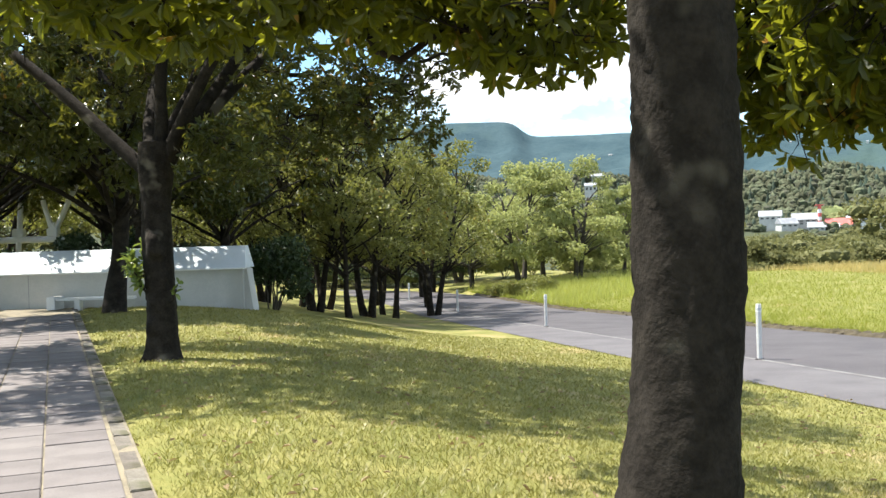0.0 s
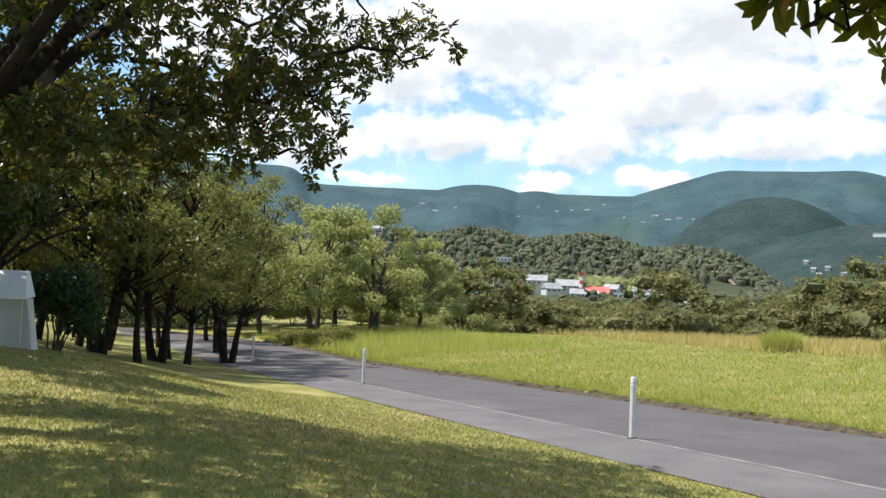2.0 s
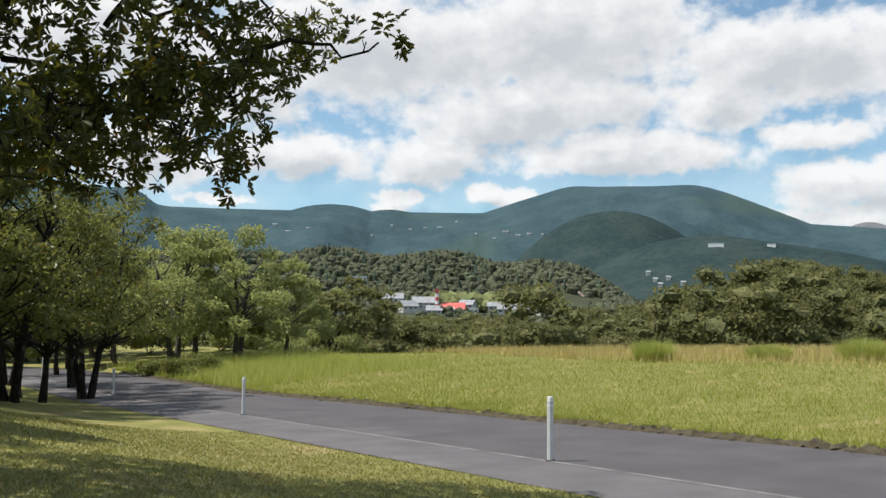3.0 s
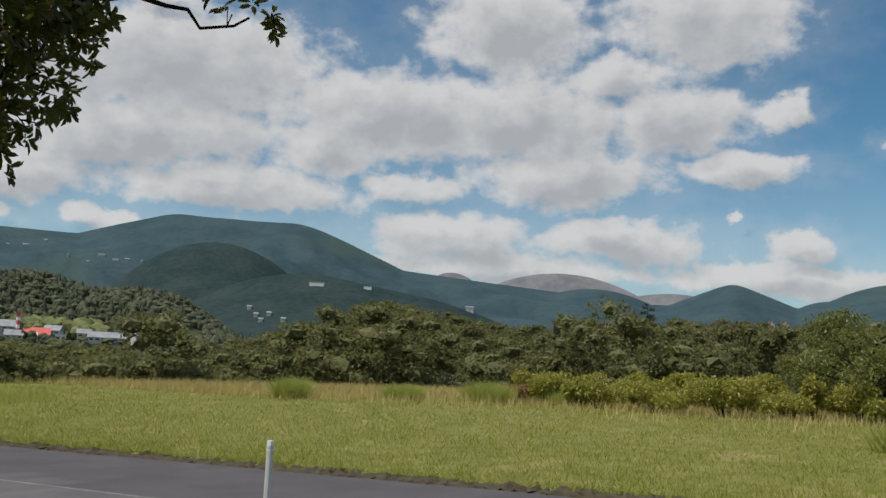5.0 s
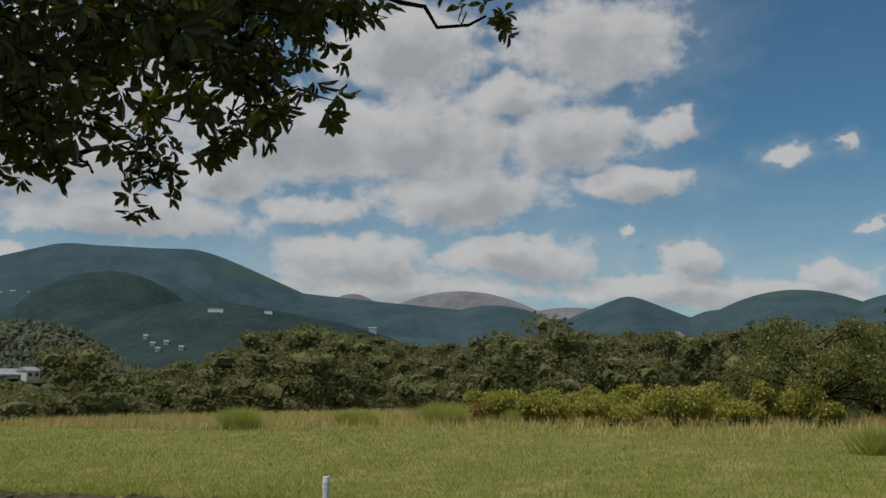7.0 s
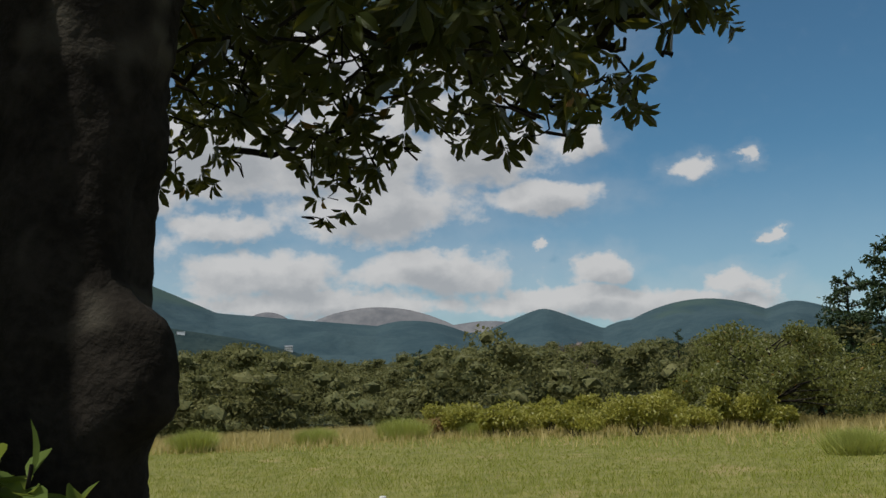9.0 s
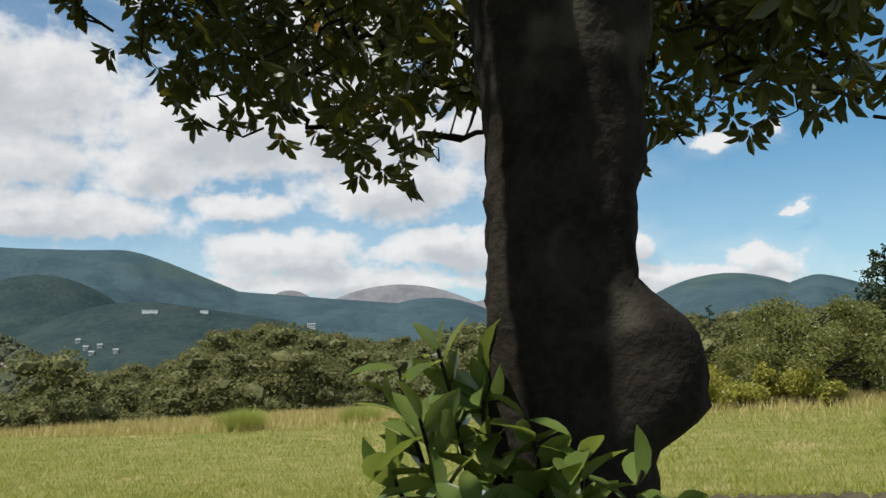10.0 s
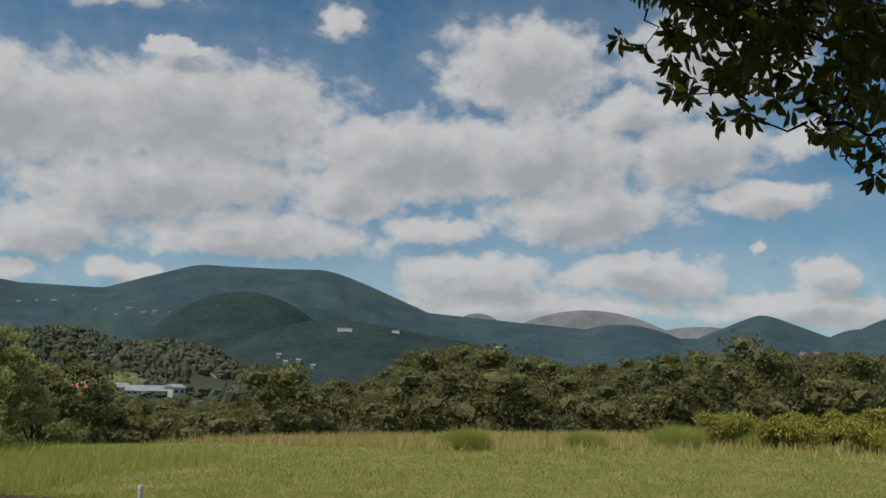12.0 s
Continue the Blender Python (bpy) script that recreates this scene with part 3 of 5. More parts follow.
def broadleaf(name, x, y, top, r0, r1, blobs, n_rosettes, leaf, flare, bumps, shoots, label, seed, lean=(0, 0), mat=M_LEAF_BIG, high=(), n_high=4000):
    """A large evergreen with leaf whorls at its twig ends. Blobs, shoots: in metres from the foot."""
    z = float(ground_z(x, y)) - 0.04
    ob = thing(name, x, y, z, label, "tree")
    V, F = trunk_shape((0, 0, 0), top, r0, r1, 90, 36, flare, bumps, seed, lean)
    quads_ob("trunk", V, F, M_BARK, ob, smooth=True)
    r = np.random.default_rng(seed)
    crotch = np.array((lean[0] * top, lean[1] * top, top - 0.15))
    limb_pts = []
    tips = sorted(list(high) + list(blobs), key=lambda b: -b[3] * (1 + 0.3 * math.hypot(b[0], b[1])))
    for k, b in enumerate(tips):
        c = np.array(b[:3]) - np.array((0, 0, 0.15 * b[5]))
        if k < 7:
            a = crotch - np.array((0, 0, 0.45 * r.random()))
            th = r1 * 0.5
        else:
            near = np.concatenate(limb_pts)
            gap = np.linalg.norm(near - c, axis=1) + 0.6 * np.maximum(near[:, 2] - c[2], 0)
            a = near[gap.argmin()]
            th = min(0.05, 0.012 + 0.014 * np.linalg.norm(c - a))
        ln = np.linalg.norm(c - a)
        p = curve_pts(a, c, 0.06 * ln, 0.5, 10, seed * 31 + k)
        quads_ob("limb", *tube(p, np.linspace(th, th * 0.3, 10), 10, 0.04, k), M_BARK, ob, smooth=True)
        if k < 7:
            limb_pts.append(p[1:3])
        limb_pts.append(p[3:])
        for q in range(5):
            d = r.standard_normal(3)
            d /= np.linalg.norm(d)
            e = np.array(b[:3]) + d * np.array(b[3:6]) * 0.75
            p2 = curve_pts(p[int(r.integers(4, 9))], e, 0.05, 0.3, 7, seed * 77 + 10 * k + q)
            limb_pts.append(p2)
    limb_pts = np.concatenate(limb_pts)
    P, d, _ = in_blobs(blobs, n_rosettes, r, 0.35)
    ends = P[r.choice(len(P), min(len(P), n_rosettes // 3), replace=False)]
    tagged(quads_ob("twig_growth", *merge(nearest_twigs(limb_pts, ends, r, 0.007, 4)), M_BARK, ob), kind="stuff")
    P2, d2, _ = in_blobs(high, n_high, r, 0.35)
    V, F = rosettes(np.concatenate([P, P2]), np.concatenate([d, d2]), r, leaf)
    quads_ob("crown", V, F, mat, ob, "dark glossy evergreen leaves, some yellowed")
    for k, (ox, oy, sx, sy, z0, z1, n, size) in enumerate(shoots):
        a = np.array((ox, oy, z0))
        e = np.array((sx, sy, z1))
        p = curve_pts(a, e, -0.05, 0.12, 8, seed + k)
        V1, F1 = tube(p, np.linspace(0.012, 0.004, 8), 5, 0, k)
        stem = quads_ob("shoot", V1, F1, M_BARK, ob, smooth=True)
        t = r.uniform(0.35, 1.0, n) ** 0.6
        C = np.stack([np.interp(t, np.linspace(0, 1, 8), p[:, i]) for i in range(3)], -1)
        go = (e - a) / np.linalg.norm(e - a)
        D = go * 0.6 + r.standard_normal((n, 3)) * 0.7
        N = r.standard_normal((n, 3)) * 0.45 + np.array((0, 0, 1.0))
        ln = size * r.uniform(0.65, 1.15, n)
        tagged(quads_ob("shoot_foliage", *fine_leaves(C, D, N, ln, ln * 0.44), M_LEAF_FRESH, stem, "fresh glossy leaves", smooth=True), kind="stuff")
    return ob


# the tree by the footpath that is passed late, and the one at the start
broadleaf("broadleaf_tree", -3.560, 11.883, 2.75, 0.180, 0.186,
          [(1.5, -0.4, 2.8, 0.59, 0.59, 0.52), (1.8, 0.9, 2.87, 0.59, 0.59, 0.52), (1.65, 2.55, 3.14, 0.56, 0.56, 0.51), (2.7, -0.15, 3.17, 0.56, 0.56, 0.51), 
           (0.8, 0.9, 2.64, 0.53, 0.53, 0.49), (1.8, 3.25, 3.72, 0.59, 0.59, 0.52), (3.25, 0.9, 3.14, 0.45, 0.45, 0.4), (3.7, 1.8, 4.12, 0.56, 0.56, 0.51), 
           (2.5, 2.5, 3, 0.45, 0.45, 0.4), (0.95, 0, 2.67, 0.53, 0.53, 0.49), (1.95, 0, 3.12, 0.59, 0.59, 0.52), (4.9, 4.2, 5.12, 0.49, 0.49, 0.44), 
           (2.85, 0, 3.47, 0.56, 0.56, 0.51), (0.8, 2.5, 3.27, 0.45, 0.45, 0.4), (2.6, 0.15, 2.87, 0.43, 0.43, 0.38), (2.4, 0.6, 3.42, 0.56, 0.56, 0.51), 
           (3.55, 1.05, 3.7, 0.45, 0.45, 0.4), (4.4, 3.8, 4.82, 0.56, 0.56, 0.51), (1.95, 0.6, 2.58, 0.27, 0.27, 0.25), (1.45, -0.95, 2.74, 0.29, 0.29, 0.27), 
           (3, 0.35, 3.62, 0.59, 0.59, 0.52), (0.75, -0.3, 2.67, 0.49, 0.49, 0.44), (1.8, 3, 3.32, 0.45, 0.45, 0.4), (2.9, 2.9, 3.72, 0.68, 0.68, 0.61), 
           (1.2, 1.8, 3.12, 0.59, 0.59, 0.52), (2.3, 1.8, 3.52, 0.68, 0.68, 0.61), (1, 0.5, 3.9, 0.8, 0.8, 0.6), (0, 1.5, 4, 0.8, 0.8, 0.6), 
           (0.5, 3, 4.25, 0.9, 0.9, 0.68), (1.8, 1.2, 4.3, 0.8, 0.8, 0.6), (-0.6, 0.5, 4.4, 0.7, 0.7, 0.5), (2, -0.8, 3.95, 0.7, 0.7, 0.52), 
           (-1.2, 2.5, 4.4, 1, 1, 0.75), (-0.5, -1.5, 4.3, 0.9, 0.9, 0.68), (3, 0.3, 4.4, 0.6, 0.6, 0.45), (-2.2, -0.7, 3.9, 0.8, 0.8, 0.6), 
           (-1.2, -0.9, 3.7, 0.7, 0.7, 0.52), (-1.2, 2.1, 3.8, 0.8, 0.8, 0.6), (-3, 0, 4.3, 0.8, 0.8, 0.6), (3.45, 2.05, 2.74, 0.26, 0.26, 0.26), 
           (3.4, 1.95, 3, 0.32, 0.32, 0.28), (4.28, -0.31, 3.76, 0.34, 0.34, 0.22)],
          2000, 0.106, 0.55,
          [(2.6, 0, 0.03, 0.45, 9.0), (1.47, 173, 0.142, 0.15, 0.38), (1.40, 150, 0.02, 0.05, 0.15), (1.58, 185, 0.015, 0.05, 0.2), (2.0, 152, 0.032, 0.09, 0.4), (1.85, 330, -0.012, 0.3, 1.2), (1.80, 160, -0.034, 0.32, 0.36), (0.46, 215, 0.05, 0.10, 0.5), (0.75, 200, 0.03, 0.10, 0.5)],
          [(-0.12, 0.14, -0.27, 0.19, 0.97, 1.53, 20, 0.120), (-0.12, 0.12, -0.41, 0.14, 0.97, 1.39, 20, 0.125), (-0.14, 0.08, -0.35, 0.01, 0.97, 1.35, 20, 0.125),
           (-0.10, 0.14, -0.25, 0.31, 0.97, 1.49, 20, 0.120), (-0.15, 0.08, -0.43, 0.02, 0.92, 1.23, 20, 0.125), (-0.15, 0.00, -0.31, -0.15, 0.92, 1.23, 20, 0.120),
           (-0.10, 0.12, -0.17, 0.13, 1.02, 1.47, 20, 0.120), (-0.10, 0.12, -0.39, 0.23, 0.92, 1.28, 20, 0.125), (-0.15, -0.02, -0.25, -0.07, 0.92, 1.15, 20, 0.120),
           (-0.10, -0.12, -0.19, -0.29, 0.87, 1.08, 20, 0.115), (0.12, -0.12, 0.30, -0.24, 0.80, 1.00, 12, 0.110),
           (-0.16, -0.02, -0.36, -0.07, 0.98, 1.40, 18, 0.125), (-0.16, -0.06, -0.35, -0.19, 0.98, 1.34, 18, 0.125), (-0.15, -0.10, -0.29, -0.27, 0.96, 1.29, 16, 0.120),
           (-0.14, -0.12, -0.24, -0.31, 0.92, 1.22, 14, 0.115)],
          "evergreen with a dark burled trunk and leafy shoots beside the footpath", 11, (0.0, 0.0),
          high=[(0.4, 0.2, 6.3, 2.7, 2.7, 1.3), (-2.6, -1.1, 5.6, 1.3, 1.3, 0.8), (-2.4, 3.1, 5.7, 1.3, 1.3, 0.8), (-1.1, 2.6, 5.7, 1.2, 1.2, 0.8), (-1.3, -1.8, 5.5, 1.6, 1.5, 0.8), (2.6, -0.6, 6.0, 1.9, 1.6, 0.9),
                (0.7, -2.4, 5.9, 1.5, 1.3, 0.8), (-4.7, 1.3, 5.8, 1.3, 1.3, 0.7), (-3.0, -1.9, 5.8, 1.4, 1.4, 0.7), (2.8, 2.3, 6.0, 1.8, 1.8, 0.9), (0.6, 3.8, 5.9, 1.8, 1.7, 0.8),
                (2.9, 4.2, 6.1, 1.5, 1.5, 0.8), (-0.8, 5.0, 6.2, 1.4, 1.3, 0.7)], n_high=9500)

broadleaf("broadleaf_tree", 0.798, 3.1, 3.0, 0.178, 0.168,
          [(-2.1, 1.1, 2.80, 0.9, 0.8, 0.5), (-1.2, 1.9, 2.95, 0.8, 0.7, 0.5), (-0.3, 1.9, 2.68, 0.62, 0.55, 0.45), (1.35, 2.6, 2.62, 0.9, 0.8, 0.78),
           (1.75, 1.7, 2.6, 1.0, 1.0, 0.85)],
          2300, 0.115, 0.28, [(0.15, 270, 0.055, 0.6, 1.1), (0.45, 250, 0.02, 0.25, 0.7), (1.2, 100, 0.015, 0.25, 0.6)], [],
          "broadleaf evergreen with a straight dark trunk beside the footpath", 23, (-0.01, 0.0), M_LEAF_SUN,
          high=[(0, 0, 5.0, 2.4, 2.4, 1.2), (1.0, 3.8, 5.2, 1.8, 1.8, 0.9), (2.4, -0.6, 4.4, 1.3, 1.3, 0.8), (-1.4, -1.6, 4.6, 1.4, 1.4, 0.8), (-1.2, 3.7, 5.2, 1.6, 1.5, 0.8), (2.6, 2.2, 5.0, 1.5, 1.5, 0.8)], n_high=2300)


def park_tree(name, h, spread, r0, mat, bark, n, leaf, label, seed, stems=1, clear=0.3, group=""):
    """A deciduous park tree: forking trunk, limbs, and a loose crown of small leaves."""
    ob = thing(name, 0, 0, 0, label, "tree", group)
    r = np.random.default_rng(seed)
    pts = []
    stem_tubes = []
    for s in range(stems):
        w = 2 * np.pi * s / stems + r.uniform(0, 1)
        lean = (0.10 if stems > 1 else 0.03) * h
        top = np.array((math.cos(w) * lean * 1.6, math.sin(w) * lean * 1.6, h * 0.72))
        p = curve_pts((0.12 * math.cos(w) * (stems > 1), 0.12 * math.sin(w) * (stems > 1), -0.1), top, 0.0, 0.35, 10, seed + s)
        stem_tubes.append(tube(p, np.linspace(r0 * 1.15, r0 * 0.35, 10) * (1.25 - 0.25 * np.minimum(1, np.arange(10) / 2)), 9, 0.05, seed))
        pts.append(p[3:])
    quads_ob("trunk", *merge(stem_tubes), bark, ob, smooth=True)
    blobs = []
    for k in range(38):
        w = 2 * np.pi * k * 0.381 * 1.618 + r.uniform(0, 0.8)
        e = r.uniform(0.0, 1.0)
        wide = 0.26 + 0.30 * math.sin(math.pi * min(1.0, 0.22 + 0.86 * e))
        rad = spread * wide * math.sqrt(r.uniform(0.12, 1.0)) * r.uniform(0.85, 1.2)
        c = np.array((math.cos(w) * rad, math.sin(w) * rad, h * (clear + 0.06 + (0.94 - clear) * e) - 0.10 * rad))
        sz = spread * r.uniform(0.075, 0.15)
        blobs.append((*c, sz, sz, sz * r.uniform(0.5, 0.9)))
    allp = np.concatenate(pts)
    for k, b in enumerate(blobs):
        c = np.array(b[:3])
        cand = allp[np.argsort(np.linalg.norm(allp - c, axis=1) + 0.9 * np.maximum(allp[:, 2] - c[2] + 0.22 * h, 0))[0]]
        p = curve_pts(cand, c, 0.02 * h, 0.45, 7, seed * 5 + k)
        quads_ob("limb", *tube(p, np.linspace(r0 * 0.36, r0 * 0.08, 7), 6, 0, k), bark, ob, smooth=True)
        pts.append(p)
    P, d, _ = in_blobs(blobs, n, r, 0.05)
    ends = P[r.choice(n, min(200, n), replace=False)]
    tagged(quads_ob("twig_growth", *merge(nearest_twigs(np.concatenate(pts), ends, r, 0.012, 3)), bark, ob), kind="stuff")
    quads_ob("crown", *loose_leaves(P, r, leaf), mat, ob)
    return ob


def conifer(name, h, spread, r0, n, label, seed, group=""):
    """A dark conifer of layered sprays with gaps between them."""
    ob = thing(name, 0, 0, 0, label, "tree", group)
    r = np.random.default_rng(seed)
    p = curve_pts((0, 0, -0.1), (0, 0, h), 0, 0.2, 12, seed)
    quads_ob("trunk", *tube(p, np.linspace(r0, 0.02, 12), 8, 0.04, seed), M_BARK, ob, smooth=True)
    blobs = []
    for k in range(26):
        e = 0.15 + 0.83 * k / 25
        w = k * 2.4 + r.uniform(-0.3, 0.3)
        ln = spread * (1.05 - e) ** 0.75 * r.uniform(0.6, 1.1)
        z = h * e
        c = np.array((math.cos(w) * ln, math.sin(w) * ln, z + 0.06 * ln))
        q = curve_pts((0, 0, z - 0.1), c, -0.04 * ln, 0.15, 6, seed + k)
        quads_ob("limb", *tube(q, np.linspace(r0 * 0.25, 0.015, 6), 5, 0, k), M_BARK, ob, smooth=True)
        for f in (0.45, 0.75, 1.0):
            blobs.append((*(np.array((0, 0, z)) * (1 - f) + c * f), 0.30 * ln * (1.2 - 0.4 * f) + 0.2, 0.30 * ln * (1.2 - 0.4 * f) + 0.2, 0.10 * ln + 0.10))
    P, d, _ = in_blobs(blobs, n, r, 0.1)
    quads_ob("crown", *loose_leaves(P, r, 0.22, 0.5), M_LEAF_DARK, ob)
    return ob


def plant(proto, x, y, turn, k=1.0, first=False, sink=0.05):
    m = pose(x, y, float(ground_z(x, y)) - sink, 0, 0, turn)
    if first:
        proto.matrix_basis = m
        ob = proto
    else:
        ob = copy_thing(proto, m)
    ob.scale = (k, k, k)
    return ob


grove = [park_tree("grove_tree", 7.6, 6.2, 0.12, M_LEAF_GROVE, M_BARK, 6000, 0.16, "slender-limbed park tree with dark trunks and light green leaves", 41, 2, 0.28, "grove beside the road"),
         park_tree("grove_tree", 7.2, 5.6, 0.11, M_LEAF_GROVE, M_BARK, 5500, 0.16, "slender park tree with a dark trunk in dense shade", 42, 1, 0.30, "grove beside the road"),
         park_tree("grove_tree", 8.0, 6.4, 0.12, M_LEAF_GROVE, M_BARK, 6200, 0.17, "tall park tree with several dark stems", 43, 3, 0.3, "grove beside the road")]
GROVE = [(0, -6.5, 34.4), (1, -5.6, 37.0), (2, -4.6, 33.8), (1, -3.3, 32.9), (0, -2.9, 36.0), (1, -2.0, 38.5), (2, -8.2, 39.5), (0, -5.4, 43.0), (1, -2.9, 44.5), (2, -11.5, 36.0),
         (0, -12.5, 44.0), (1, -8.0, 49.0), (0, -3.6, 52.0), (2, -15.5, 33.0), (1, -1.4, 61.0), (0, -15.0, 52.0), (2, -8.5, 60.0), (1, -19.0, 42.0), (2, -0.5, 43.0), (0, -0.9, 50.0)]
used = set()
for i, (k, x, y) in enumerate(GROVE):
    plant(grove[k], x, y, i * 67, 0.88 + 0.22 * ((i * 37) % 10) / 10, k not in used)
    used.add(k)

cherry = [park_tree("cherry_tree", 8.2, 7.6, 0.17, M_LEAF_CHERRY, M_BARK2, 9000, 0.24, "light green cherry tree in full leaf beyond the road bend", 51, 2, 0.2, "cherry trees at the bend"),
          park_tree("cherry_tree", 7.4, 7.0, 0.15, M_LEAF_CHERRY, M_BARK2, 8000, 0.24, "light green cherry tree with a low spreading crown", 52, 1, 0.2, "cherry trees at the bend")]
CHERRY = [(0, 5.4, 66.0, 1.0), (1, 2.0, 68.0, 0.92), (0, 9.2, 65.5, 0.98), (1, 12.6, 66.5, 0.84), (1, 7.6, 72.5, 1.1), (0, 1.2, 79.0, 1.0), (1, -3.5, 82.0, 1.0), (0, -9.0, 84.0, 1.05), (1, -15.0, 80.0, 1.0), (0, 17.5, 73.0, 0.8)]
used = set()
for i, (k, x, y, s) in enumerate(CHERRY):
    plant(cherry[k], x, y, i * 101, s, k not in used)
    used.add(k)

dark = conifer("conifer", 9.5, 3.2, 0.2, 5000, "dark layered conifer standing among the cherry trees", 61, "dark conifers")
for i, (x, y, s) in enumerate([(2.2, 74.0, 0.85), (-0.8, 70.0, 0.8), (-5.5, 72.0, 0.85), (-10.0, 66.0, 0.95)]):
    plant(dark, x, y, i * 80, s, i == 0)
tall = conifer("conifer", 9.0, 5.0, 0.24, 9000, "tall dark conifer with layered open boughs at the meadow's edge", 67, "meadow edge trees")
for i, (x, y, s) in enumerate([(68.5, 19.8, 1.72), (73.0, 16.0, 1.85), (70.0, 10.5, 1.8), (76.0, 24.0, 1.6), (64.0, 17.0, 1.2)]):
    plant(tall, x, y, i * 130, s, i == 0)
spread_tree = park_tree("spreading_tree", 5.0, 8.6, 0.17, M_LEAF_GROVE, M_BARK, 9000, 0.19, "low spreading green tree at the meadow's edge", 71, 1, 0.22, "meadow edge trees")
for i, (x, y, s) in enumerate([(43.8, 22.6, 1.0), (48.5, 21.0, 0.95), (50.5, 25.5, 0.9)]):
    plant(spread_tree, x, y, i * 75, s, i == 0)

lawn_tree = park_tree("evergreen_tree", 8.5, 6.6, 0.20, M_LEAF_BIG, M_BARK, 12000, 0.19, "dark evergreen tree on the lawn by the footpath", 81, 1, 0.34, "evergreens along the footpath")
for i, (x, y, s) in enumerate([(-7.5, 21.4, 1.0), (-8.1, 25.4, 1.0), (-13.5, 28.0, 1.0), (-10.5, 30.5, 1.05), (-10.6, 13.6, 1.0), (-12.0, 20.8, 1.15), (-7.0, 29.5, 0.9)]):
    plant(lawn_tree, x, y, i * 55, s, i == 0)


# ---- mountains ----
def soft(v, k=0.6):
    return k * np.log1p(np.exp(np.clip(v / k, -40, 40)))


def main_line(b):
    e = 6.0 - 0.5 * soft(b - 27) + 1.0 / (1 + np.exp((b - 4.9) / 0.3))
    e = np.maximum(e, 6.45 - 0.075 * (b - 15.6) ** 2)
    e = np.maximum(e, 6.15 - 0.10 * (b - 19.0) ** 2)
    e = np.maximum(e, 7.5 - 0.33 * soft(29.3 - b) - 0.43 * soft(b - 38.0) + 0.12 * np.exp(-(((b - 30) / 1.2) ** 2)) + 0.08 * np.exp(-(((b - 37) / 1.2) ** 2)))
    e = np.maximum(e, 5.15 - 0.095 * (b - 43.2) - 0.6 * soft(b - 57) - 2.0 * soft(38 - b))
    e = np.maximum(e, 4.5 - 0.07 * (b - 55.0) ** 2)
    e = np.maximum(e, 5.05 - 0.42 * (np.sqrt((b - 63) ** 2 + 0.3) - 0.4))
    e = np.maximum(e, 4.15 - 0.16 * (b - 68.2) ** 2)
    e = np.maximum(e, 5.2 - 0.062 * (b - 72.3) ** 2)
    e = np.maximum(e, 4.85 - 0.38 * (np.sqrt((b - 77.3) ** 2 + 0.5) - 0.6))
    return np.maximum(e, 3.7)


def range_height(line, near, crest, back, foot, seed, rough):
    """The height of a range over a bearing and a distance, with spurs and gullies."""
    def height(Bg, Rr):
        Zc = 1.4 + crest * np.tan(np.radians(line(Bg)))
        up = np.where(Rr <= crest, np.clip((Rr - near) / (crest - near), 0, 1) ** 1.25, 1 - 0.5 * (Rr - crest) / (back - crest))
        X, Y = -3 + Rr * np.sin(np.radians(Bg)), 8 + Rr * np.cos(np.radians(Bg))
        N = np.array([noise.fractal((x * 0.0035, y * 0.0035, seed), 1.0, 2.1, 4) for x, y in zip(X.ravel(), Y.ravel())]).reshape(X.shape)
        gully = N * 0.13 * rough * Zc * np.sin(np.pi * np.clip(up, 0, 1)) + N * 0.006 * Zc
        return X, Y, foot + (Zc - foot) * up + gully
    return height


def range_mesh(name, height, b0, b1, near, crest, back, material, label, step=0.2, rings=26):
    """A mountain range on a fan of bearings, rising from near to its crest and falling behind."""
    bs = np.arange(b0, b1 + step, step)
    rs = np.concatenate([np.linspace(near, crest, rings), np.linspace(crest, back, 6)[1:]])
    V = np.stack(height(*np.meshgrid(bs, rs)), -1).reshape(-1, 3)
    n = len(bs)
    i = np.arange((len(rs) - 1) * n).reshape(-1, n)[:, :-1].ravel()
    ob = quads_ob(name, V, np.stack([i, i + 1, i + n + 1, i + n], -1), material, smooth=True)
    return tagged(ob, label, "mountain", kind="structure")


def peaks_line(b):
    return np.maximum(np.maximum(5.15 - 0.28 * (b - 46.5) ** 2, 5.35 - 0.055 * (b - 53.0) ** 2), 4.35 - 0.05 * (b - 59.5) ** 2)


def dome_line(b):
    return 6.1 - 0.09 * (b - 32.5) ** 2


def foot_line(b):
    return 4.6 - 0.045 * np.clip(38 - b, 0, 20) ** 2 - 0.16 * np.clip(b - 38.6, 0, 30) - 0.02 * np.clip(b - 44, 0, 30) ** 2


H_PEAKS = range_height(peaks_line, 3900, 4350, 4600, -20, 3, 0.6)
H_MAIN = range_height(main_line, 1900, 3500, 4300, -25, 1, 1.0)
H_DOME = range_height(dome_line, 1700, 2400, 2700, -25, 5, 0.6)
H_FOOT = range_height(foot_line, 1200, 1750, 2000, -25, 9, 0.6)
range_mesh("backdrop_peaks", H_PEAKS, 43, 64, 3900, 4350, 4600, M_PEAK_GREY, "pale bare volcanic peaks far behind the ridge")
range_mesh("backdrop_range", H_MAIN, -40, 115, 1900, 3500, 4300, M_MOUNTAIN_HAZY, "long forested mountain range, its colour blued for distance haze")
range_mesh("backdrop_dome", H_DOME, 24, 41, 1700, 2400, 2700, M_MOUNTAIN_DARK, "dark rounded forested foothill")
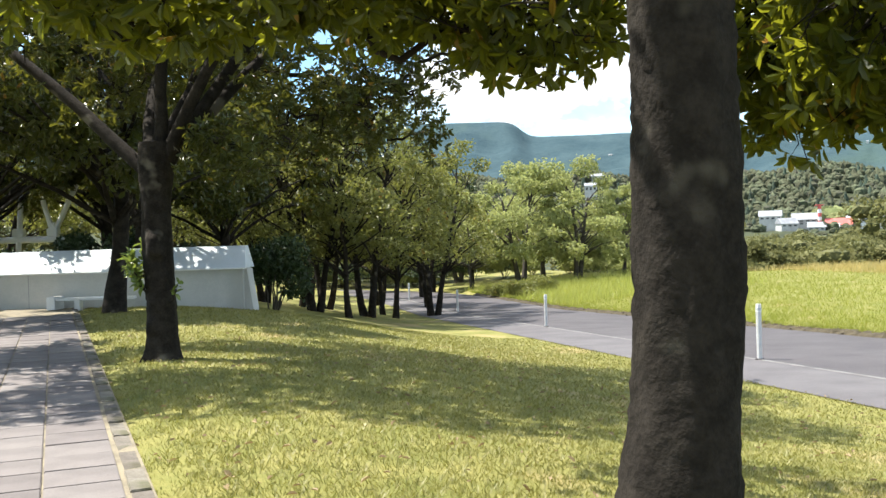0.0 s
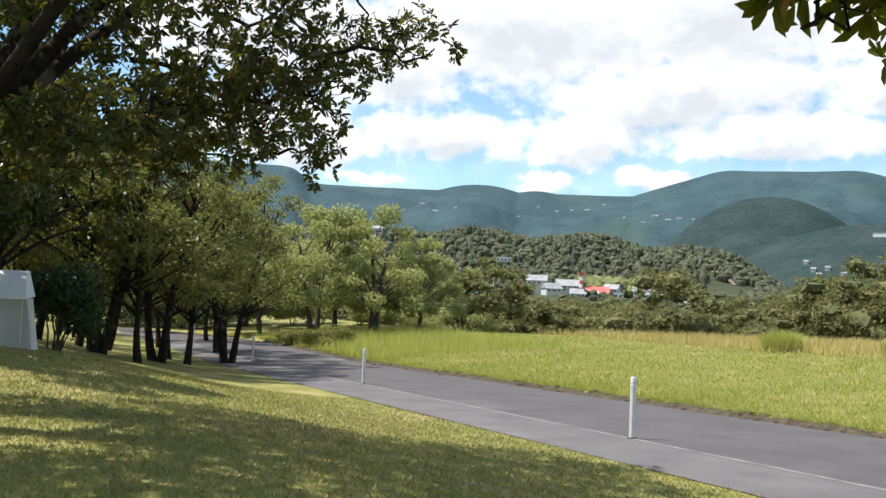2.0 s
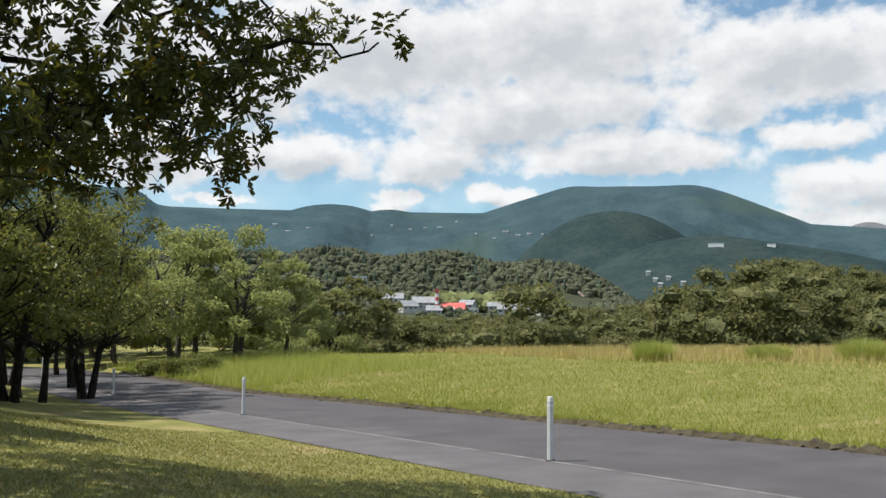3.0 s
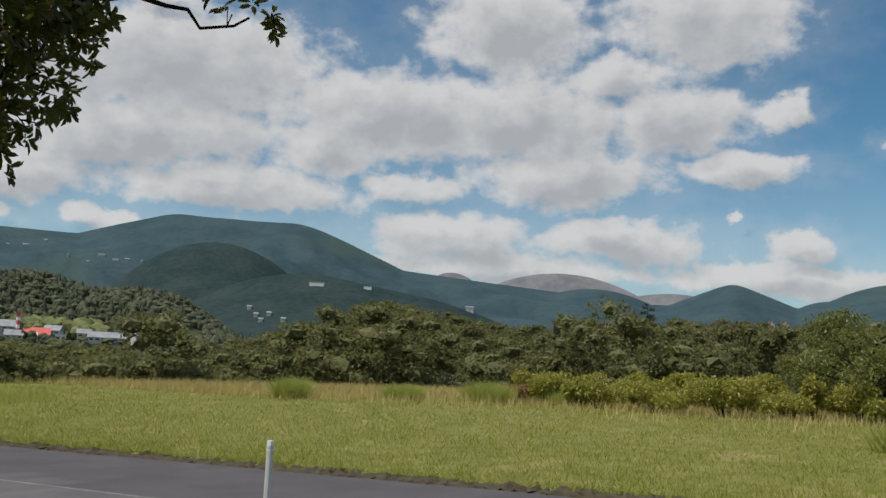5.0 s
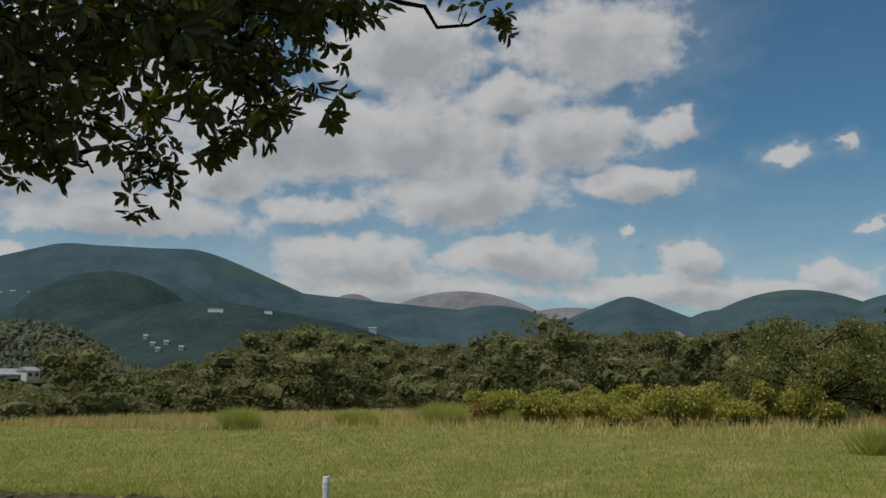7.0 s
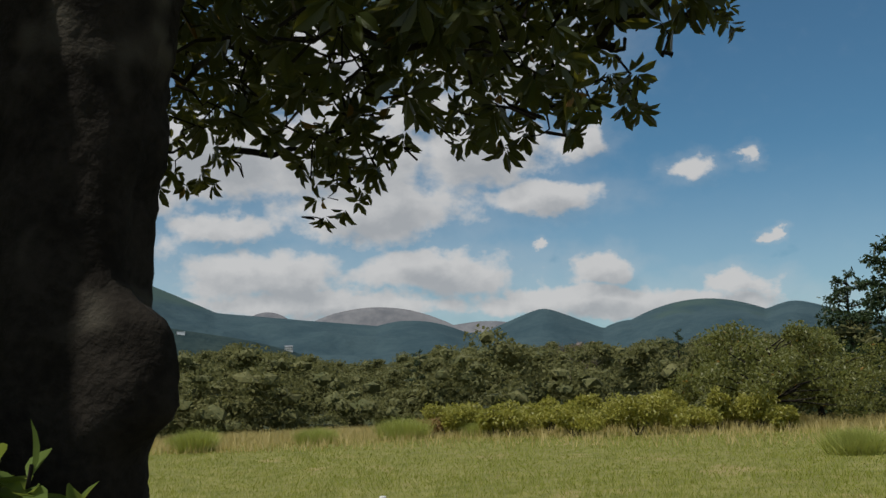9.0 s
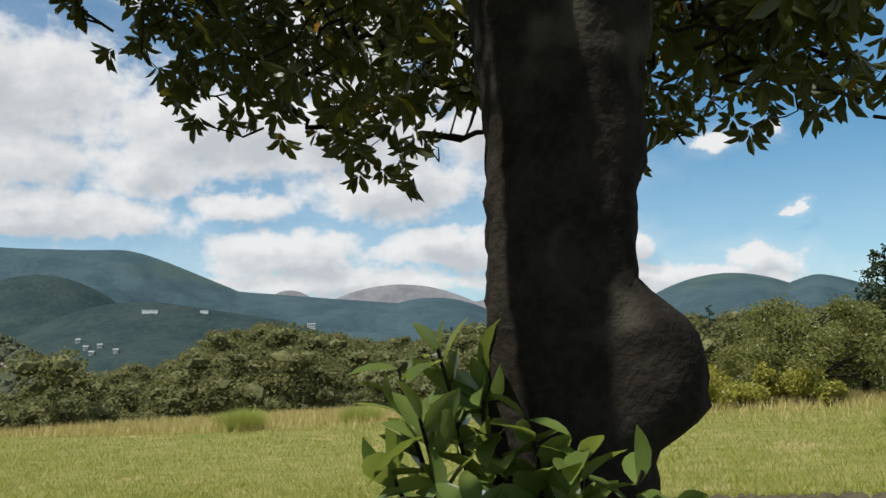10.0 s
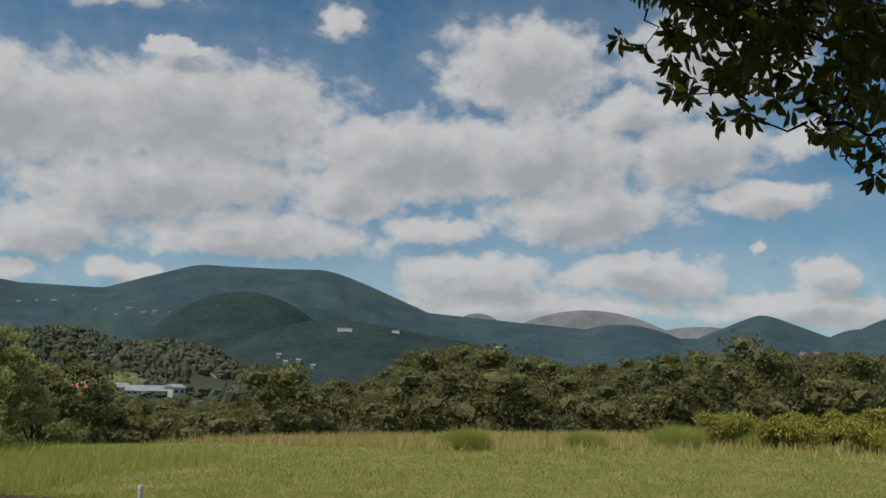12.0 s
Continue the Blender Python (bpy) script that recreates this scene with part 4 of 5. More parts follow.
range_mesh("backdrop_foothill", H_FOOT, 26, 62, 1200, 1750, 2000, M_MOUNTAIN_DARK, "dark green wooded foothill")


# ---- woods ----
def ico(sub):
    bm = bmesh.new()
    bmesh.ops.create_icosphere(bm, subdivisions=sub, radius=1.0)
    V = np.array([v.co[:] for v in bm.verts])
    F = np.array([[v.index for v in f.verts] for f in bm.faces])
    bm.free()
    return V, F


def far_crowns(name, X, Y, Z, R, H, material, label, seed, sub=2, cone=False):
    V0, F0 = ico(sub)
    r = np.random.default_rng(seed)
    shapes = []
    for k in range(6):
        n = np.array([noise.fractal(tuple(v * 1.7 + k * 9.1), 1.0, 2.2, 3) for v in V0])
        S = V0 * (1 + 0.42 * n + 0.10 * r.standard_normal(len(V0)))[:, None]
        if cone:
            up = np.clip((S[:, 2] + 1) / 2, 0, 1)
            S[:, :2] *= (1.15 - up)[:, None]
        S[:, 2] = (S[:, 2] + 0.8) / 1.8
        shapes.append(S)
    k = r.integers(0, 6, len(X))
    a = r.uniform(0, 6.28, len(X))
    S = np.array(shapes)[k]
    c, s = np.cos(a)[:, None], np.sin(a)[:, None]
    P = np.stack([(S[:, :, 0] * c - S[:, :, 1] * s) * R[:, None] + X[:, None], (S[:, :, 0] * s + S[:, :, 1] * c) * R[:, None] + Y[:, None], S[:, :, 2] * H[:, None] + Z[:, None]], -1)
    F = F0[None] + (np.arange(len(X)) * len(V0))[:, None, None]
    ob = quads_ob(name, P.reshape(-1, 3), F.reshape(-1, 3), material)
    return tagged(ob, label, "woods", kind="stuff")


def fan(n, b0, b1, r0, r1, r):
    b, d = r.uniform(b0, b1, n), np.sqrt(r.uniform(r0 ** 2, r1 ** 2, n))
    return b, d, -3 + d * np.sin(np.radians(b)), 8 + d * np.cos(np.radians(b))


r = np.random.default_rng(101)
def clear(b, d, X, Y):
    """Leaves out the village and the bare bank."""
    ok = ~((b > 14.5) & (b < 30) & (d > 520) & (d < 672)) & ~((b > 29.2) & (b < 32.2) & (d > 650) & (d < 850))
    return b[ok], d[ok], X[ok], Y[ok]


b, d, X, Y = clear(*fan(6000, -14, 37, 600, 1130, r))
far_crowns("hill_woods", X, Y, ground_z(X, Y) - 1.5, r.uniform(2.4, 5.2, len(X)), r.uniform(6, 10.5, len(X)), M_WOODS_FAR, "mixed woods covering the hill behind the village", 201, 1)
b, d, X, Y = fan(90, 14.5, 30, 545, 690, r)
far_crowns("village_greenery", X, Y, ground_z(X, Y) - 0.5, r.uniform(2.5, 4.5, 90), r.uniform(3.0, 5.5, 90), M_WOODS_FAR, "garden trees among the village houses", 205, 2)
b, d, X, Y = clear(*fan(420, -14, 37, 690, 1050, r))
far_crowns("hill_conifers", X, Y, ground_z(X, Y) - 1.5, r.uniform(2.5, 4.5, len(X)), r.uniform(9, 14, len(X)), M_CONIFER_FAR, "dark plantation conifers on the hill", 202, 1, True)
b, d, X, Y = fan(90, 21.5, 26.5, 674, 740, r)
far_crowns("bamboo_grove", X, Y, ground_z(X, Y), r.uniform(5, 9, 90), r.uniform(10, 15, 90), M_BAMBOO_FAR, "yellow-green bamboo grove above the village", 203, 2)
b, d, X, Y = clear(*fan(800, 8, 100, 235, 600, r))
far_crowns("valley_woods", X, Y, ground_z(X, Y) - 1, r.uniform(3, 6, len(X)), r.uniform(6, 10, len(X)), M_WOODS_FAR, "woods on the valley floor", 204, 2)


def sprays(P, r, size):
    """Single diamond-shaped leaf sprays for foliage seen from afar."""
    n = len(P)
    D = r.standard_normal((n, 3))
    D /= np.linalg.norm(D, axis=1)[:, None]
    S = np.cross(D, r.standard_normal((n, 3)) * 0.6 + np.array((0, 0, 1.0)))
    S /= np.linalg.norm(S, axis=1)[:, None] + 1e-9
    ln = (size * r.uniform(0.6, 1.3, n))[:, None]
    V = np.stack([P - D * ln * 0.5, P + S * ln * 0.32, P + D * ln * 0.5, P - S * ln * 0.32], 1).reshape(-1, 3)
    return V, np.arange(n * 4).reshape(-1, 4)


def leafy_woods(name, X, Y, Z, R, H, per, leaf, material, label, seed, category="woods"):
    """Many crowns of leaf sprays over solid cores coloured as inner shade, as one thicket."""
    r = np.random.default_rng(seed)
    V0, F0 = ico(1)
    C, B = [], []
    for x, y, z, w, h in zip(X, Y, Z, R, H):
        blobs = []
        for k in range(13):
            a, e = r.uniform(0, 6.28), r.uniform(0.0, 1.0) ** 0.8
            q = w * 0.78 * math.sqrt(max(0.02, 1 - e * e)) * r.uniform(0.8, 1.1)
            s = w * r.uniform(0.24, 0.40)
            blobs.append((x + math.cos(a) * q, y + math.sin(a) * q, z + h * (0.25 + 0.62 * e), s, s, s * r.uniform(0.45, 0.7)))
        for b in blobs:
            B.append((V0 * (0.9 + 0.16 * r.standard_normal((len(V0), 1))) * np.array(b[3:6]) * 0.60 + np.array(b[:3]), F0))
        P, _, _ = in_blobs(blobs, per, r, 0.55)
        C.append(P)
    ob = tagged(new(name), label, category, kind="stuff")
    quads_ob("foliage", *sprays(np.concatenate(C), r, leaf), material, ob)
    # Solid lumps that close each crown behind its sprays.
    quads_ob("boughs", *merge(B), M_WOODS_IN_SHADE, ob)
    return ob


b, d, X, Y = fan(640, 10, 100, 66, 240, r)
keep = (road_sl(X, Y)[1] > 20) & (ground_z(X, Y) < 1.0 + d * np.tan(np.radians(top_line(b))) - 5)
b, d, X, Y = b[keep], d[keep], X[keep], Y[keep]
H = r.uniform(6.5, 10.8, len(X))
leafy_woods("near_woods", X, Y, ground_z(X, Y), r.uniform(3.5, 6.0, len(X)), H, 1800, 0.36, M_WOODS, "dense dark green mixed woods below the meadow", 301)
b, d, X, Y = fan(60, -48, 3, 74, 120, r)
leafy_woods("back_woods", X, Y, ground_z(X, Y), r.uniform(4.0, 6.0, 60), r.uniform(8.0, 11.0, 60), 1100, 0.5, M_WOODS, "dark woods behind the park buildings", 302)


M_TWIG = shade("dead_twigs", (0.10, 0.075, 0.065), (0.17, 0.125, 0.11), 3, 0.95, 0.3, 20)


def bare_tree(name, h, spread, label, seed):
    """A leafless tree: a stem, rising limbs and a haze of fine twigs."""
    ob = thing(name, 0, 0, 0, label, "tree", "bare trees in the woods")
    r = np.random.default_rng(seed)
    p = curve_pts((0, 0, -0.1), (0.2, 0.1, h), 0, 0.5, 10, seed)
    quads_ob("trunk", *tube(p, np.linspace(0.2, 0.03, 10), 7, 0.04, seed), M_TWIG, ob, smooth=True)
    pts, ends = [p[4:]], []
    for k in range(22):
        a, e = k * 2.4 + r.uniform(-0.4, 0.4), r.uniform(0.35, 0.95)
        ln = spread * (0.6 - 0.38 * e) * r.uniform(0.7, 1.2)
        foot = np.array([np.interp(e * 0.9, np.linspace(0, 1, 10), p[:, i]) for i in range(3)])
        q = curve_pts(foot, foot + np.array((math.cos(a) * ln, math.sin(a) * ln, 0.75 * ln)), 0, 0.3, 6, seed + k)
        quads_ob("limb", *tube(q, np.linspace(0.06, 0.02, 6), 5, 0, k), M_TWIG, ob, smooth=True)
        pts.append(q[1:])
        ends.append(q[-1] + r.standard_normal((26, 3)) * np.array((0.6, 0.6, 0.7)))
    tagged(quads_ob("twig_growth", *merge(nearest_twigs(np.concatenate(pts), np.concatenate(ends), r, 0.02, 3)), M_TWIG, ob), kind="stuff")
    return ob


bare = bare_tree("bare_tree", 9.0, 7.0, "leafless reddish-brown tree rising out of the woods", 91)
for i, (b, d, k) in enumerate([(63.3, 118, 1.0), (66.4, 128, 0.92), (72.3, 112, 0.95), (57.2, 135, 0.9)]):
    x, y = -3 + d * math.sin(radians(b)), 8 + d * math.cos(radians(b))
    plant(bare, x, y, i * 70, k, i == 0)
pine = conifer("conifer", 12.5, 4.2, 0.22, 6000, "tall ragged conifer rising above the woods", 95, "conifers in the woods")
for i, (b, d, k) in enumerate([(59.0, 122, 0.92), (54.0, 100, 0.80), (69.6, 118, 0.86)]):
    x, y = -3 + d * math.sin(radians(b)), 8 + d * math.cos(radians(b))
    plant(pine, x, y, i * 50, k, i == 0)


# ---- meadow edge shrubs and tufts ----
def shrub(name, x, y, w, h, material, label, seed, n=2600, leaf=0.16, group=""):
    z = float(ground_z(x, y))
    ob = thing(name, x, y, z, label, "shrub", group)
    r = np.random.default_rng(seed)
    stems = []
    blobs = []
    for k in range(7):
        a, q = r.uniform(0, 6.28), r.uniform(0.1, 0.62) * w
        c = (math.cos(a) * q, math.sin(a) * q, h * r.uniform(0.35, 0.72))
        blobs.append((*c, w * 0.34, w * 0.34, h * 0.27))
        stems.append(tube(curve_pts((0.1 * math.cos(a), 0.1 * math.sin(a), -0.05), c, 0.1, 0.2, 6, seed + k), np.linspace(0.03, 0.008, 6), 5, 0, k))
    tagged(quads_ob("stem_growth", *merge(stems), M_BARK2, ob), kind="stuff")
    P, _, _ = in_blobs(blobs, n, r, 0.4)
    P[:, 2] = np.maximum(P[:, 2], 0.03)
    quads_ob("foliage", *loose_leaves(P, r, leaf), material, ob)
    return ob


for i in range(17):
    bb = 53.0 + i * 1.2
    rr = 47.0 + 3.0 * math.sin(i * 1.9)
    shrub("shrub", -3.3 + rr * math.sin(radians(bb)), 7.0 + rr * math.cos(radians(bb)), 1.6 + 0.8 * math.sin(i * 2.3), 1.7 + 0.8 * math.sin(i * 3.1), M_LEAF_SHRUB, "yellow-green leafy shrub at the meadow's edge", 401 + i, group="meadow edge shrubs")


shrub("shrub", 33.4, 35.9, 1.1, 1.1, M_LEAF_RUST, "small rusty orange shrub at the meadow's edge", 440, 1500, 0.12, "meadow edge shrubs")


def blades(X, Y, Z, H, W, r, lean=0.35):
    """Grass blades, one bent triangle pair each."""
    n = len(X)
    a = r.uniform(0, 6.28, n)
    base = np.stack([X, Y, Z], -1)
    side = np.stack([np.cos(a), np.sin(a), np.zeros(n)], -1) * W[:, None]
    la = r.uniform(0, 6.28, n)
    tilt = np.stack([np.cos(la), np.sin(la), np.zeros(n)], -1) * (H * lean * r.uniform(0.2, 1.3, n))[:, None]
    tip = base + tilt + np.stack([np.zeros(n), np.zeros(n), H], -1)
    V = np.stack([base - side, base + side, tip], 1).reshape(-1, 3)
    return V, np.arange(n * 3).reshape(-1, 3)


def tuft(x, y, w, h, n, seed, material, label):
    r = np.random.default_rng(seed)
    ob = thing("grass_tuft", x, y, float(ground_z(x, y)), label, "grass tuft", "tall grass tufts")
    q, a = w * np.sqrt(r.random(n)) * 0.6, r.uniform(0, 6.28, n)
    V, F = blades(q * np.cos(a), q * np.sin(a), np.full(n, -0.03), h * r.uniform(0.6, 1.1, n) * (1.15 - 0.5 * q / w), np.full(n, 0.016), r, 0.7)
    tagged(quads_ob("tuft_grass", V, F, material, ob), kind="stuff")
    return ob


for i, (x, y, w, h) in enumerate([(24.9, 42.5, 1.3, 1.4), (29.0, 39.1, 1.5, 1.0), (31.8, 36.2, 1.9, 1.4), (26.0, 15.5, 1.4, 1.1), (34.8, 33.8, 1.8, 1.0), (43.0, 31.0, 2.2, 1.3), (38.5, 36.5, 2.2, 1.3), (27.5, 46.0, 1.6, 0.8)]):
    tuft(x, y, w, h * 0.75, 2600, 500 + i, M_TUFT, "tall rounded clump of green grass in the meadow")


# ---- the low white building and the steel frame behind it ----
def prism(rows, material, name, parent=None, label=""):
    """A solid between two end outlines: rows of corner points, joined ring to ring."""
    bm = bmesh.new()
    rings = [[bm.verts.new(p) for p in ring] for ring in rows]
    n = len(rings[0])
    for a, b in zip(rings, rings[1:]):
        for k in range(n):
            bm.faces.new((a[k], a[(k + 1) % n], b[(k + 1) % n], b[k]))
    bm.faces.new(rings[0][::-1])
    bm.faces.new(rings[-1])
    bmesh.ops.recalc_face_normals(bm, faces=bm.faces[:])
    return part(name, bm, material, parent, label)


hall = thing("low_building", -10.18, 24.0, 0.0, "low white concrete building with a pale sloping roof", "building")
part("wall", box_bm(-9.0, -0.30, -0.6, 5.16, 0.7, 0.86, 0.01), M_CONCRETE, hall, "stained pale concrete wall")
hall_roof = prism([[(-9.0, -0.36, 0.86), (-9.0, 0.40, 1.40), (-9.0, 0.75, 1.42), (-9.0, 0.75, 0.863)],
       [(5.24, -0.36, 0.86), (5.10, 0.40, 1.40), (5.10, 0.75, 1.42), (5.24, 0.75, 0.863)]], M_PANEL, "roof", hall, "pale blue-grey sloping roof")
prism([[(5.162, -0.1, -0.6), (5.162, 0.6, -0.6), (5.162, 0.6, 0.84), (5.162, -0.1, 0.84)], [(5.42, -0.1, -0.6), (5.42, 0.6, -0.6), (5.22, 0.6, 0.84), (5.22, -0.1, 0.84)]], M_CONCRETE, "buttress", hall)
part("coping", box_bm(-9.02, -0.40, 0.835, 5.26, -0.362, 0.868, 0.004), M_WHITE, hall_roof, "white eaves edge")
for k in range(4):
    part("wall_joint", box_bm(-6.6 + 3.2 * k, -0.304, -0.5, -6.585 + 3.2 * k, -0.296, 0.83), M_ROOF_GREY, hall)

low = thing("low_wall", -9.55, 23.1, 0.0, "short white concrete parapet at the footpath's end", "low wall")
part("end_post", box_bm(-0.10, -0.1, -0.2, 0.10, 0.5, 0.30, 0.012), M_WHITE, low)
part("rail", box_bm(0.11, -0.05, 0.20, 2.0, 0.2, 0.27, 0.01), M_WHITE, low)
part("post", box_bm(0.55, -0.04, -0.2, 0.68, 0.18, 0.198, 0.01), M_WHITE, low)


def rod(a, b, r, material, parent, name, label=""):
    a, b = Vector(a), Vector(b)
    bm = bmesh.new()
    bmesh.ops.create_cone(bm, segments=12, radius1=r, radius2=r, depth=(b - a).length, cap_ends=True,
                          matrix=Matrix.Translation((a + b) / 2) @ (b - a).to_track_quat("Z", "Y").to_matrix().to_4x4())
    return part(name, bm, material, parent, label, smooth=False)


fr = thing("steel_frame", -12.6, 29.2, -0.06, "white tubular steel frame with slanting struts behind the building", "frame")
UP = 1.5
rod((-1.2, 0, UP + 0.35), (0.95, 0, UP + 0.35), 0.10, M_WHITE, fr, "beam")
rod((-0.45, 0, UP), (-0.30, 0, UP + 1.75), 0.085, M_WHITE, fr, "strut")
rod((0.85, 0, UP), (0.62, 0, UP + 0.85), 0.085, M_WHITE, fr, "strut")
rod((0.62, 0, UP + 0.55), (0.35, 0, UP + 1.55), 0.075, M_WHITE, fr, "strut")
rod((0.68, 0, UP + 0.55), (1.42, 0, UP + 2.05), 0.085, M_WHITE, fr, "strut")
rod((-0.45, 0, -0.1), (-0.45, 0, UP - 0.002), 0.085, M_WHITE, fr, "leg")
rod((0.85, 0, -0.1), (0.85, 0, UP - 0.002), 0.085, M_WHITE, fr, "leg")
part("hub", box_bm(0.48, -0.14, UP + 0.44, 0.82, 0.14, UP + 0.70, 0.03), M_WHITE, fr)
part("hub", box_bm(-0.58, -0.14, UP + 0.44, -0.24, 0.14, UP + 0.70, 0.03), M_WHITE, fr)
part("pier", box_bm(-1.75, -0.3, -0.1, -1.15, 0.3, UP + 0.95, 0.02), M_WHITE, fr)

for i in range(9):
    shrub("hedge_shrub", -15.5 + 1.35 * i, 26.6 + 0.5 * math.sin(i * 2.1), 1.5, 1.9 + 0.3 * math.sin(i * 1.7), M_LEAF_DARK, "dark evergreen shrub behind the white building", 620 + i, 2200, 0.14, "hedge behind the building")
for i in range(12):
    shrub("shrub", -12.5 + 2.5 * i, 84.5 - 0.75 * i + 1.2 * math.sin(i * 2.6), 2.6, 2.3 + 0.4 * math.sin(i * 1.3), M_LEAF_CHERRY, "bright green shrub beyond the road bend", 650 + i, 2200, 0.22, "shrubs beyond the bend")
for i, (x, y, w, h) in enumerate([(4.2, 55.0, 1.5, 1.0), (5.6, 56.5, 1.6, 1.1), (3.4, 57.5, 1.4, 1.0)]):
    shrub("shrub", x, y, w, h, M_LEAF_GROVE, "low dark shrub at the meadow's corner", 680 + i, 1800, 0.14, "corner shrubs")


# ---- village and far houses ----
def house(b, d, z, w, h, deep, wall, roof, label, pitch=0.35, rows=1, group="village houses", flat=False, turn=0.0, foot=None):
    """A house on a bearing and a distance: walls, gable or flat roof, and a row of windows on each storey."""
    x, y = -3 + d * math.sin(radians(b)), 8 + d * math.cos(radians(b))
    g = float(ground_z(x, y)) if foot is None else foot
    ob = thing("house", x, y, z, label, "house", group, -b + turn)
    base = min(g - z - 1.0, -0.5)
    part("wall", box_bm(-w / 2, -deep / 2, base, w / 2, deep / 2, h), wall, ob)
    if flat:
        part("roof", box_bm(-w / 2 - 0.3, -deep / 2 - 0.3, h + 0.01, w / 2 + 0.3, deep / 2 + 0.3, h + 0.5), roof, ob)
    else:
        o, k = 0.6, pitch * deep
        prism([[(-w / 2 - o, -deep / 2 - o, h + 0.02), (-w / 2 - o, 0, h + k), (-w / 2 - o, deep / 2 + o, h + 0.02)],
               [(w / 2 + o, -deep / 2 - o, h + 0.02), (w / 2 + o, 0, h + k), (w / 2 + o, deep / 2 + o, h + 0.02)]], roof, "roof", ob)
    n = max(2, int(w / 3.2))
    for s in range(rows):
        for q in range(n):
            cx = -w / 2 + w * (q + 0.5) / n
            zz = h * (s + 0.3) / rows
            pane = part("window", box_bm(cx - w / n * 0.28, -deep / 2 - 0.06, zz, cx + w / n * 0.28, -deep / 2 + 0.05, zz + 0.42 * h / rows), M_GLASS, ob)
            part("sill", box_bm(cx - w / n * 0.30, -deep / 2 - 0.14, zz - 0.12, cx + w / n * 0.30, -deep / 2 - 0.01, zz - 0.005), M_CONCRETE, pane)
    return ob


house(23.15, 640, 0.6, 15, 3.2, 11, M_HOUSE, M_ROOF_RED, "white house with a bright red gabled roof in the village", 0.38)
house(22.75, 634, 0.2, 9, 2.2, 8, M_HOUSE, M_WHITE, "low white house with a pale roof in the village", 0.3)
house(21.35, 655, 4.2, 15, 3.6, 12, M_HOUSE, M_ROOF_GREY, "two-storey grey house with a pale hipped roof", 0.36, 2)
house(27.0, 622, 1.3, 25, 2.4, 11, M_HOUSE, M_ROOF_GREY, "long house with a weathered grey roof", 0.32)
house(28.5, 618, 1.4, 9, 4.6, 9, M_HOUSE, M_ROOF_GREY, "white gabled house end with a dark roof", 0.25, 1, turn=35)
house(24.4, 630, 0.6, 6, 3.2, 6, M_WHITE, M_WHITE, "small bright white flat-roofed house", 0.2, flat=True)
house(19.5, 668, 8.2, 14, 2.6, 10, M_HOUSE, M_ROOF_GREY, "house with a broad grey roof among trees", 0.4)
house(16.3, 560, 2.0, 12, 3.2, 8, M_HOUSE, M_ROOF_GREY, "long low white shed among trees", 0.2)
house(9.6, 960, 55, 12, 6, 9, M_HOUSE, M_ROOF_GREY, "pale house high on the wooded hill", 0.3)
house(9.2, 880, 42, 11, 5.5, 9, M_HOUSE, M_ROOF_GREY, "pale house on the wooded hill", 0.3)
house(25.6, 645, 3.2, 8, 2.6, 7, M_HOUSE, M_ROOF_GREY, "small pale house below the bamboo", 0.4)
house(22.0, 628, 0.4, 10, 2.2, 8, M_HOUSE, M_ROOF_GREY, "low house with a grey gabled roof in the village", 0.42)
house(20.4, 640, 3.0, 11, 2.4, 9, M_HOUSE, M_ROOF_GREY, "grey-roofed house among garden trees", 0.42, turn=25)
house(24.0, 660, 4.4, 10, 2.4, 8, M_HOUSE, M_ROOF_GREY, "house with a dark grey roof behind the red one", 0.42, turn=-20)
house(26.2, 632, 1.2, 7, 2.2, 7, M_HOUSE, M_ROOF_GREY, "small grey-roofed house beside the long one", 0.42, turn=30)
house(17.4, 860, 29.0, 13, 4.0, 9, M_WHITE, M_WHITE, "pale flat-roofed house on the wooded hill", 0.2, flat=True)
house(59.5, 330, 8.6, 4.7, 1.5, 5, M_WHITE, M_WHITE, "white round-topped shed above the woods", 0.22, group="far sheds")
house(61.5, 330, 7.4, 2.2, 2.0, 3, M_WHITE, M_WHITE, "small white hut above the woods", 0.2, group="far sheds")

px, py = -3 + 640 * math.sin(radians(22.16)), 8 + 640 * math.cos(radians(22.16))
mast = thing("mast", px, py, float(ground_z(px, py)), "red and white banded lattice mast in the village", "mast")
for k in range(6):
    part("band", box_bm(-0.9, -0.9, 1.0 + 2.4 * k, 0.9, 0.9, 3.39 + 2.4 * k, 0.1), M_ROOF_RED if k % 2 else M_WHITE, mast)
part("platform", box_bm(-2.4, -1.6, 15.4, 2.4, 1.6, 15.9, 0.05), M_ROOF_RED, mast)
part("foot", box_bm(-1.1, -1.1, -1.0, 1.1, 1.1, 0.99, 0.05), M_CONCRETE, mast)


def on_slope(height, b, e, near, crest):
    """Where a sight line of that bearing and elevation meets the slope of a range."""
    rs = np.linspace(near, crest, 240)
    X, Y, Z = height(np.full(240, b), rs)
    hit = np.nonzero(Z >= 1.4 + rs * math.tan(radians(e)))[0]
    k = hit[0] if len(hit) else 239
    return rs[k], Z[k]


